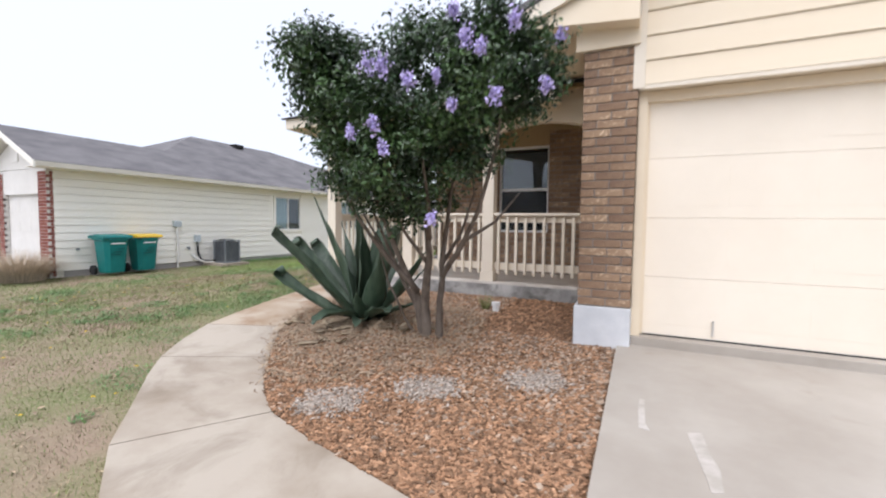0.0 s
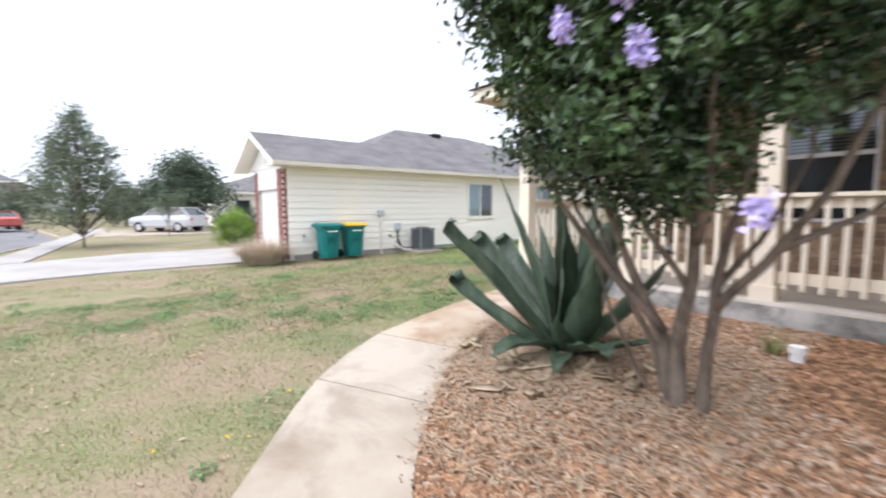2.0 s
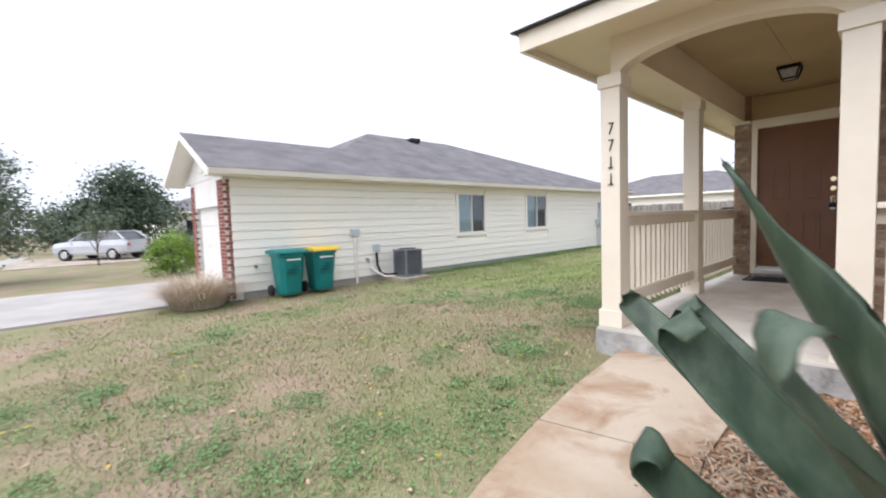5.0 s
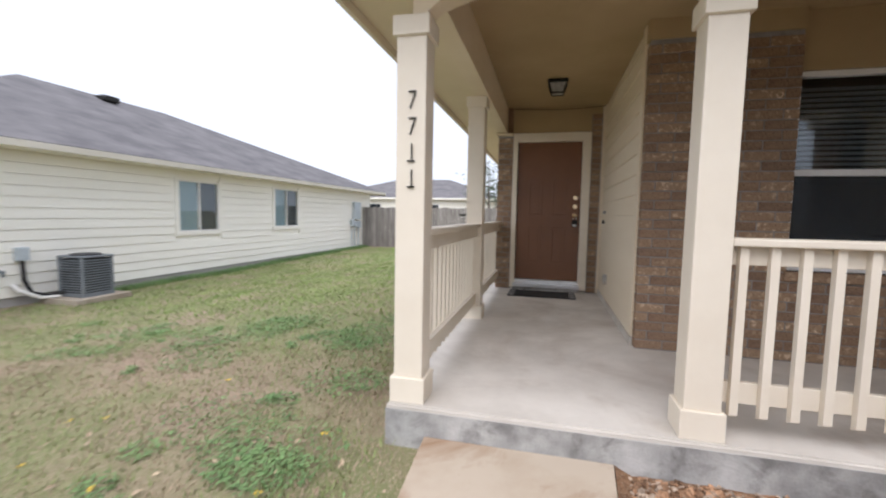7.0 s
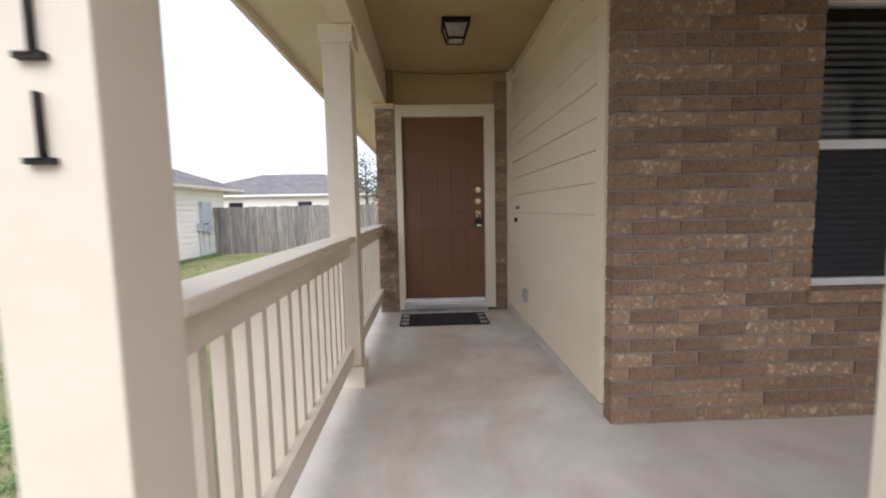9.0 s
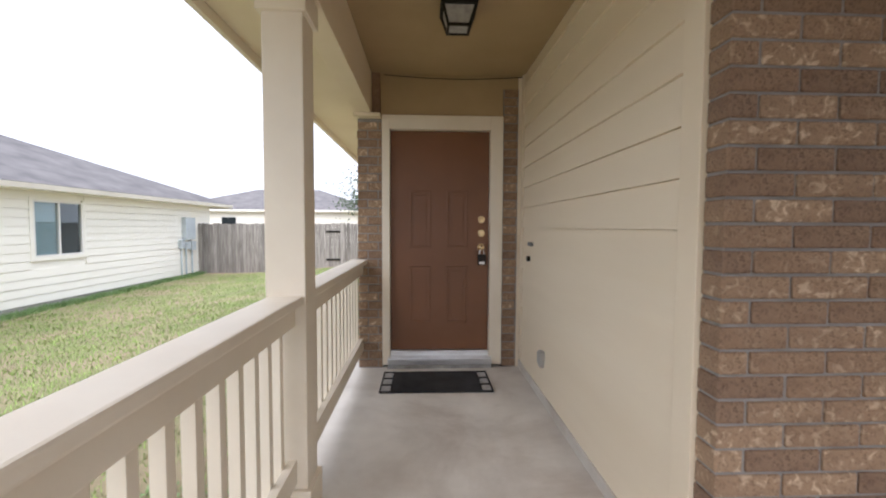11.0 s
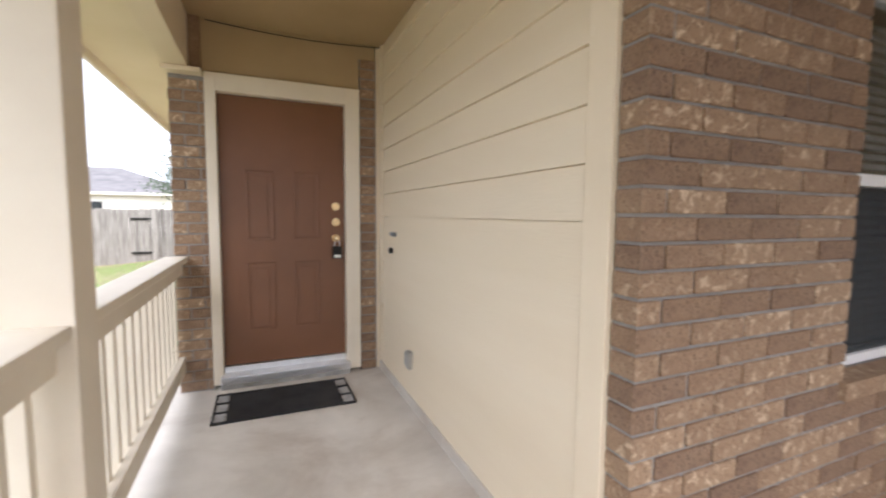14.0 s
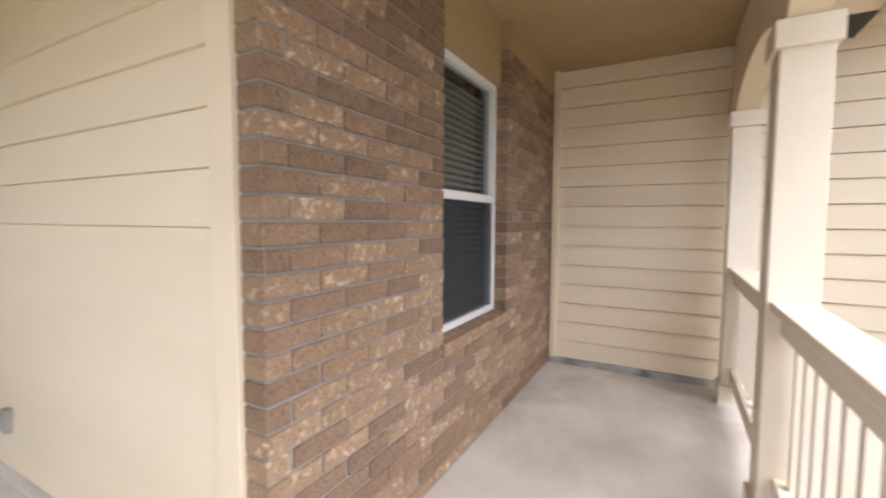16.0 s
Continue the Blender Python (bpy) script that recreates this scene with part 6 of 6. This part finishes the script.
# ---- bed litter ----
def chips(n, where, size, material, name, label, flat=0.4):
    """Thin bark pieces or stones lying on the bed, one joined litter."""
    P = np.array([where() for _ in range(n)])
    z = np.array([bed_z(px, py) for px, py in P])
    L = size * rng.uniform(0.5, 1.5, n)
    W = L * rng.uniform(0.35, 0.8, n)
    T = L * rng.uniform(0.1, 0.22, n) + 0.002
    yaw = rng.uniform(0, 6.283, n)
    tx, ty = rng.normal(0, flat, n), rng.normal(0, flat * 0.7, n)
    cor = np.array([(sx, sy, sz) for sz in (-1, 1) for sx, sy in ((-1, -0.8), (0.9, -1), (1, 0.8), (-0.8, 1))]) * 0.5
    loc = cor[None] * np.stack([L, W, T], 1)[:, None, :]
    c, s = np.cos(tx)[:, None], np.sin(tx)[:, None]
    y1, z1 = loc[..., 1] * c - loc[..., 2] * s, loc[..., 1] * s + loc[..., 2] * c
    c, s = np.cos(ty)[:, None], np.sin(ty)[:, None]
    x2, z2 = loc[..., 0] * c + z1 * s, -loc[..., 0] * s + z1 * c
    c, s = np.cos(yaw)[:, None], np.sin(yaw)[:, None]
    x3, y3 = x2 * c - y1 * s, x2 * s + y1 * c
    V = np.stack([x3 + P[:, :1], y3 + P[:, 1:], z2 + (z + (0.014 if material == "gravel" else 0.006))[:, None]], 2).reshape(-1, 3)
    q = np.array([(4, 5, 6, 7), (0, 1, 5, 4), (1, 2, 6, 5), (2, 3, 7, 6), (3, 0, 4, 7)])
    F = (np.arange(n)[:, None, None] * 8 + q[None]).reshape(-1, 4)
    ob = mesh_np(name, V, F, material)
    return tagged(ob, label, "bark mulch" if "bark" in label else "gravel", kind="stuff")


def in_bed():
    while True:
        y = rng.uniform(1.54, 6.1)
        x = rng.uniform(-4.0, -0.12)
        if bed_left(y) + 0.02 < x < -0.18 and not (x > -0.6 and y > 4.25):
            return x, y


def bed_front():
    while True:
        x, y = in_bed()
        if y < 2.6 + 1.4 * rng.uniform() ** 2:
            return x, y


def bed_back():
    while True:
        x, y = in_bed()
        if y > 2.9 - 1.2 * rng.uniform() ** 2 and not (x > -1.6 and y > 4.3):
            return x, y


chips(19000, in_bed, 0.034, "chip", "bark_litter", "reddish-brown bark chips covering the bed")
chips(8000, bed_front, 0.031, "chip", "bark_litter", "reddish-brown bark chips covering the bed")
chips(9500, bed_back, 0.034, "chip2", "faded_bark_litter", "faded greyish bark chips mixed into the bed")
for cx, cy, ang in ((-1.94, 2.36, 0.5), (-1.39, 2.81, 0.5), (-0.69, 3.25, 0.5)):
    def patch_at(cx=cx, cy=cy, ang=ang):
        u, v = rng.uniform(-0.19, 0.19) + rng.normal() * 0.05, rng.uniform(-0.14, 0.14) + rng.normal() * 0.05
        return cx + u * math.cos(ang) - v * math.sin(ang), cy + u * math.sin(ang) + v * math.cos(ang)
    chips(650, patch_at, 0.026, "gravel", "gravel_patch", "square patch of pale grey gravel in the bed", 0.5)


def by_agave():
    while True:
        a, r = rng.uniform(0, 6.283), 1.55 * rng.uniform() ** 0.85
        x, y = -2.95 + r * math.cos(a), 3.9 + r * math.sin(a)
        if bed_left(y) - 0.05 < x < -1.3 and y < 6.05:
            return x, y


n = 5500
P = np.array([by_agave() for _ in range(n)])
z = np.array([bed_z(px, py) for px, py in P])
yaw = rng.uniform(0, 6.283, n)
L = rng.uniform(0.05, 0.16, n)
d = np.stack([np.cos(yaw), np.sin(yaw), rng.normal(0, 0.18, n)], 1) * L[:, None]
sd = np.stack([-np.sin(yaw), np.cos(yaw), np.zeros(n)], 1) * 0.0035
c0 = np.stack([P[:, 0], P[:, 1], z + 0.018], 1)
V = np.stack([c0 - d / 2 - sd, c0 - d / 2 + sd, c0 + np.array([0, 0, 0.012]) + sd, c0 + np.array([0, 0, 0.012]) - sd, c0 + d / 2 + sd * 0.5, c0 + d / 2 - sd * 0.5], 1).reshape(-1, 3)
i0 = np.arange(n)[:, None] * 6
F = np.concatenate([i0 + np.array([[0, 1, 2, 3]]), i0 + np.array([[3, 2, 4, 5]])])
tagged(mesh_np("straw_litter", V, F, "straw"), "dry straw and needles round the agave", "straw", kind="stuff")

dl = random.Random(8)
for k in range(26):
    an, rr_ = dl.uniform(3.4, 6.4), dl.uniform(0.35, 1.0)
    x, y = AX + rr_ * math.cos(an), AY - 0.1 + rr_ * math.sin(an)
    if x < bed_left(y) + 0.05:
        continue
    Ln, W = dl.uniform(0.10, 0.30), dl.uniform(0.018, 0.045)
    bm = bmesh.new()
    rows_ = []
    ya = dl.uniform(0, 6.28)
    for q in range(6):
        s = q / 5 - 0.5
        w = W * (1 - (2 * abs(s)) ** 2.2) + 0.003
        zz = bed_z(x, y) + 0.022 + 0.05 * dl.uniform(0.2, 1) * (s + 0.5) ** 2
        cx, cy = x + Ln * s * math.cos(ya), y + Ln * s * math.sin(ya)
        nx_, ny_ = -math.sin(ya), math.cos(ya)
        rows_.append([bm.verts.new((cx + nx_ * w * c, cy + ny_ * w * c, zz + (0.012 * abs(c)) + dz)) for c, dz in ((-1, 0), (0, 0), (1, 0), (0, -0.006))])
    for a, b in zip(rows_, rows_[1:]):
        for q in range(4):
            bm.faces.new((a[q], a[(q + 1) % 4], b[(q + 1) % 4], b[q]))
    bmesh.ops.recalc_face_normals(bm, faces=bm.faces[:])
    solo("dead_leaf", bm, "dryleaf", "curled pale dead agave leaf on the mulch", "dead leaf", group="dead leaves round the agave", smooth=True)


def on_walk_edge():
    y = rng.uniform(2.2, 5.6)
    return bed_left(y) - abs(rng.normal()) * 0.09, y


chips(200, on_walk_edge, 0.011, "mulch", "spilled_bark", "bark crumbs spilled onto the walk edge", 0.3)

# pale litter: white cap and a tuft by the porch slab
cap_ = thing("white_drain_cap", (-1.62, 5.12, bed_z(-1.62, 5.12)), "small white plastic pipe cap in the mulch", "pipe cap")
bm = bmesh.new()
zc = bed_z(-1.62, 5.12)
cyl(bm, (-1.62, 5.12, zc - 0.02), (-1.62, 5.12, zc + 0.11), 0.045, seg=18)
cyl(bm, (-1.62, 5.12, zc + 0.075), (-1.62, 5.12, zc + 0.125), 0.054, seg=18)
part("pipe", bm, "white", cap_)
tuft = thing("grass_tuft", (-1.78, 5.18, zc), "dark green grass tuft in the mulch", "grass tuft")
V, F = [], []
for i in range(60):
    an, L = rng.uniform(0, 6.28), rng.uniform(0.12, 0.26)
    b = np.array([-1.78 + 0.03 * math.cos(an), 5.18 + 0.03 * math.sin(an), zc])
    tip = b + np.array([math.cos(an) * 0.1, math.sin(an) * 0.1, L])
    s_ = np.array([-math.sin(an), math.cos(an), 0]) * 0.004
    V += [b - s_, b + s_, tip]
    F.append((len(V) - 3, len(V) - 2, len(V) - 1))
mesh_np("blades", V, F, "grassbl", tuft)

# ---- lawn: blades, weeds, yellow flowers ----
def on_lawn(x, y):
    if x > -5.2 and y > 6.05:
        return False
    if y > 0.2:
        e = None
        pts = [l for l, r in walk_ribs]
        for (xa, ya), (xb, yb) in zip(pts, pts[1:]):
            if ya <= y <= yb:
                e = xa + (xb - xa) * (y - ya) / (yb - ya)
        if e is not None and x > e - 0.015:
            return False
    return x < -2.0


def lawn_z(x, y):
    return ground_z(x, y) - 0.02 + 0.02 * noise.noise((x * 0.8, y * 0.8, 0))


def blades(n, area, h, wid, pick, material, name, label):
    Vs, Fs = [], []
    made = 0
    X = rng.uniform(area[0], area[1], n * 3)
    Y = rng.uniform(area[2], area[3], n * 3)
    for x, y in zip(X, Y):
        if made >= n:
            break
        if not on_lawn(x, y) or not pick(x, y):
            continue
        z = lawn_z(x, y) - 0.005
        an = rng.uniform(0, 6.283)
        L = h * rng.uniform(0.5, 1.4)
        k = rng.uniform(0.3, 1.1) * L
        ca, sa = math.cos(an), math.sin(an)
        Vs += [(x - sa * wid, y + ca * wid, z), (x + sa * wid, y - ca * wid, z), (x + ca * k, y + sa * k, z + L)]
        made += 1
    Fs = np.arange(len(Vs)).reshape(-1, 3)
    return tagged(mesh_np(name, Vs, Fs, material), label, "grass", kind="stuff")


def greenness(x, y):
    v = 0.52 + noise.noise((x * 0.55, y * 0.55, 4)) * 1.1 + noise.noise((x * 1.9, y * 1.9, 8)) * 0.7
    return min(1.0, max(0.0, v))


blades(52000, (-9.5, -2.0, -0.6, 7.5), 0.035, 0.0022, lambda x, y: rng.uniform() < 0.06 + greenness(x, y), "grassbl", "lawn_grass", "short green grass blades of the lawn")
blades(52000, (-9.5, -2.0, -0.6, 7.5), 0.028, 0.0024, lambda x, y: rng.uniform() < 1.05 - greenness(x, y), "drybl", "dry_lawn_grass", "dry brown grass blades of the lawn")
blades(42000, (-13.2, -5.2, 2.5, 16.0), 0.045, 0.005, lambda x, y: rng.uniform() < 0.35 + greenness(x, y), "grassbl", "lawn_grass", "short green grass blades of the lawn")
blades(26000, (-13.2, -5.2, -2.0, 8.2), 0.035, 0.005, lambda x, y: rng.uniform() < 1.1 - greenness(x, y), "drybl", "dry_lawn_grass", "dry brown grass blades of the lawn")
blades(48000, (-13.2, -5.2, 7.6, 23.0), 0.05, 0.006, lambda x, y: rng.uniform() < smooth01((y - 7.6) / 3.0) + 0.1, "backgrass", "back_lawn_grass", "fresh green grass between the houses")
blades(9000, (-13.28, -12.9, 10.5, 23.3), 0.10, 0.006, lambda x, y: True, "weed", "wall_grass", "taller green grass along the neighbour's wall")

# weed patches
cs, ds = [], []
for i in range(380):
    x, y = rng.uniform(-11.5, -2.6), rng.uniform(-0.4, 8.5)
    if not on_lawn(x, y) or noise.noise((x * 0.45, y * 0.45, 12)) < -0.02:
        continue
    r = 0.04 + 0.34 * rng.uniform() ** 1.8
    m = int(1150 * r)
    for k in range(m):
        a, q = rng.uniform(0, 6.283), r * rng.uniform() ** 0.5
        px, py = x + q * 1.3 * math.cos(a), y + q * math.sin(a)
        if on_lawn(px, py):
            cs.append((px, py, lawn_z(px, py) + rng.uniform(0.005, 0.035)))
v, f = leaf_mesh(np.array(cs), np.tile([0, 0, 1.8], (len(cs), 1)), 0.028, 0.5, rng)
tagged(mesh_np("weed_patches", v, f, "weed"), "low bright green weed patches in the lawn", "weeds", kind="stuff")
cs = []
for i in range(60):
    x, y = rng.uniform(-9.5, -3.5), rng.uniform(1.2, 7)
    if on_lawn(x, y):
        for k in range(7):
            cs.append((x + rng.normal() * 0.012, y + rng.normal() * 0.012, lawn_z(x, y) + 0.06))
v, f = leaf_mesh(np.array(cs), np.tile([0, 0, 1.2], (len(cs), 1)), 0.016, 0.8, rng)
tagged(mesh_np("dandelion_flowers", v, f, "yellow"), "tiny yellow flowers scattered in the lawn", "flowers", kind="stuff")
cs = []
for i in range(900):
    x, y = rng.uniform(-9, -2.2), rng.uniform(-0.5, 6)
    if on_lawn(x, y):
        cs.append((x, y, lawn_z(x, y) + 0.02))
v, f = leaf_mesh(np.array(cs), np.tile([0, 0, 1.5], (len(cs), 1)), 0.045, 0.5, rng)
tagged(mesh_np("fallen_leaves", v, f, "straw"), "pale fallen leaves scattered on the lawn", "leaves", kind="stuff")

# ---- bricks ----
COURSE, BLEN, JOINT = 0.0795, 0.254, 0.0105
brick_cache = {}


def brick_mesh(length, depth, material):
    key = (round(length, 3), round(depth, 3), material)
    if key not in brick_cache:
        bm = bmesh.new()
        bmesh.ops.create_cube(bm, size=1.0, matrix=Matrix.Diagonal((length, depth, COURSE - JOINT, 1)))
        bmesh.ops.bevel(bm, geom=bm.edges[:], offset=0.0035, segments=1, affect="EDGES")
        me = bpy.data.meshes.new("brick")
        bm.to_mesh(me)
        bm.free()
        me.materials.append(M[material])
        brick_cache[key] = me
    return brick_cache[key]


brng = random.Random(4)


def brick_field(parent, axis, face, out, a, b, z0, z1, material, holes=(), depth=0.06, singles=None, shift=0.0, blen=BLEN):
    """Running bond; axis is the way the wall runs. singles(c) says whether a piece is an object of its own."""
    rest = bmesh.new()
    n = int((z1 - z0) / COURSE + 0.3)
    org = Vector(parent["org"])
    for r in range(n):
        zc = z0 + (r + 0.5) * COURSE
        s = a - blen * (0.5 * (r % 2) + shift) - blen
        while s < b:
            p, q = max(a, s + JOINT / 2), min(b, s + blen - JOINT / 2)
            s += blen
            spans = [(p, q)]
            for ha, hb, h0, h1 in holes:
                if zc > h0 and zc < h1:
                    spans = [w for (u, v_) in spans for w in ((u, min(v_, ha)), (max(u, hb), v_)) if w[1] - w[0] > 0.02]
            for (u, v_) in spans:
                if v_ - u < 0.025:
                    continue
                c = (u + v_) / 2
                jut = brng.uniform(-0.0025, 0.003)
                off = face - out * (depth / 2 - jut)
                loc = Vector((c, off, zc)) if axis == "x" else Vector((off, c, zc))
                me = brick_mesh(v_ - u, depth, material)
                rz = 0 if axis == "x" else 90
                if singles is None or singles(c):
                    ob = new("brick", me)
                    ob.parent = parent
                    ob.matrix_basis = pose(*(loc - org), 0, brng.uniform(-0.3, 0.3), rz)
                else:
                    tmp = len(rest.verts)
                    rest.from_mesh(me)
                    rest.verts.ensure_lookup_table()
                    bmesh.ops.transform(rest, matrix=pose(*loc, 0, 0, rz), verts=rest.verts[tmp:])
    if len(rest.verts):
        o = part("bricks", rest, material, parent)
        o["kind"] = "stuff"
    else:
        rest.free()


brick_field(wb, "x", BY, -1, -3.555, -0.29, FLOOR + 0.004, 3.20, "brick", holes=[(WX0, WX1, WZ0 - 0.04, 3.5), (WX1 - 0.1, 0, 3.145, 3.5)], depth=0.1, shift=0.12, singles=lambda c: c < -0.85)
brick_field(pier, "x", GY, -1, -0.53, -0.055, 0.712, 3.10, "brick", depth=0.06)
brick_field(pier, "y", -0.53, -1, 4.365, 4.93, 0.712, 3.10, "brick", depth=0.06, shift=0.25)
brick_field(wd, "x", DY, -1, -5.1, -4.875, FLOOR + 0.004, 2.95, "brick", depth=0.06, blen=0.19)
brick_field(wd, "y", -5.1, -1, 10.53, 10.70, FLOOR + 0.004, 2.95, "brick", depth=0.06, blen=0.19)
brick_field(wd, "x", DY, -1, -3.738, -3.605, FLOOR + 0.004, 3.24, "brick", depth=0.06)
nobody = lambda c: False
brick_field(nh, "x", NY0, -1, -13.72, NX + 0.005, 0.05, 2.68, "redbrick", depth=0.06, singles=nobody, blen=0.2)
brick_field(nh, "x", NY0, -1, -15.9, -15.6, 0.05, 2.68, "redbrick", depth=0.06, singles=nobody, blen=0.2)
brick_field(nh, "y", NX + 0.008, 1, NY0 + 0.065, NY0 + 0.14, 0.05, 2.68, "redbrick", depth=0.06, singles=nobody, blen=0.2)
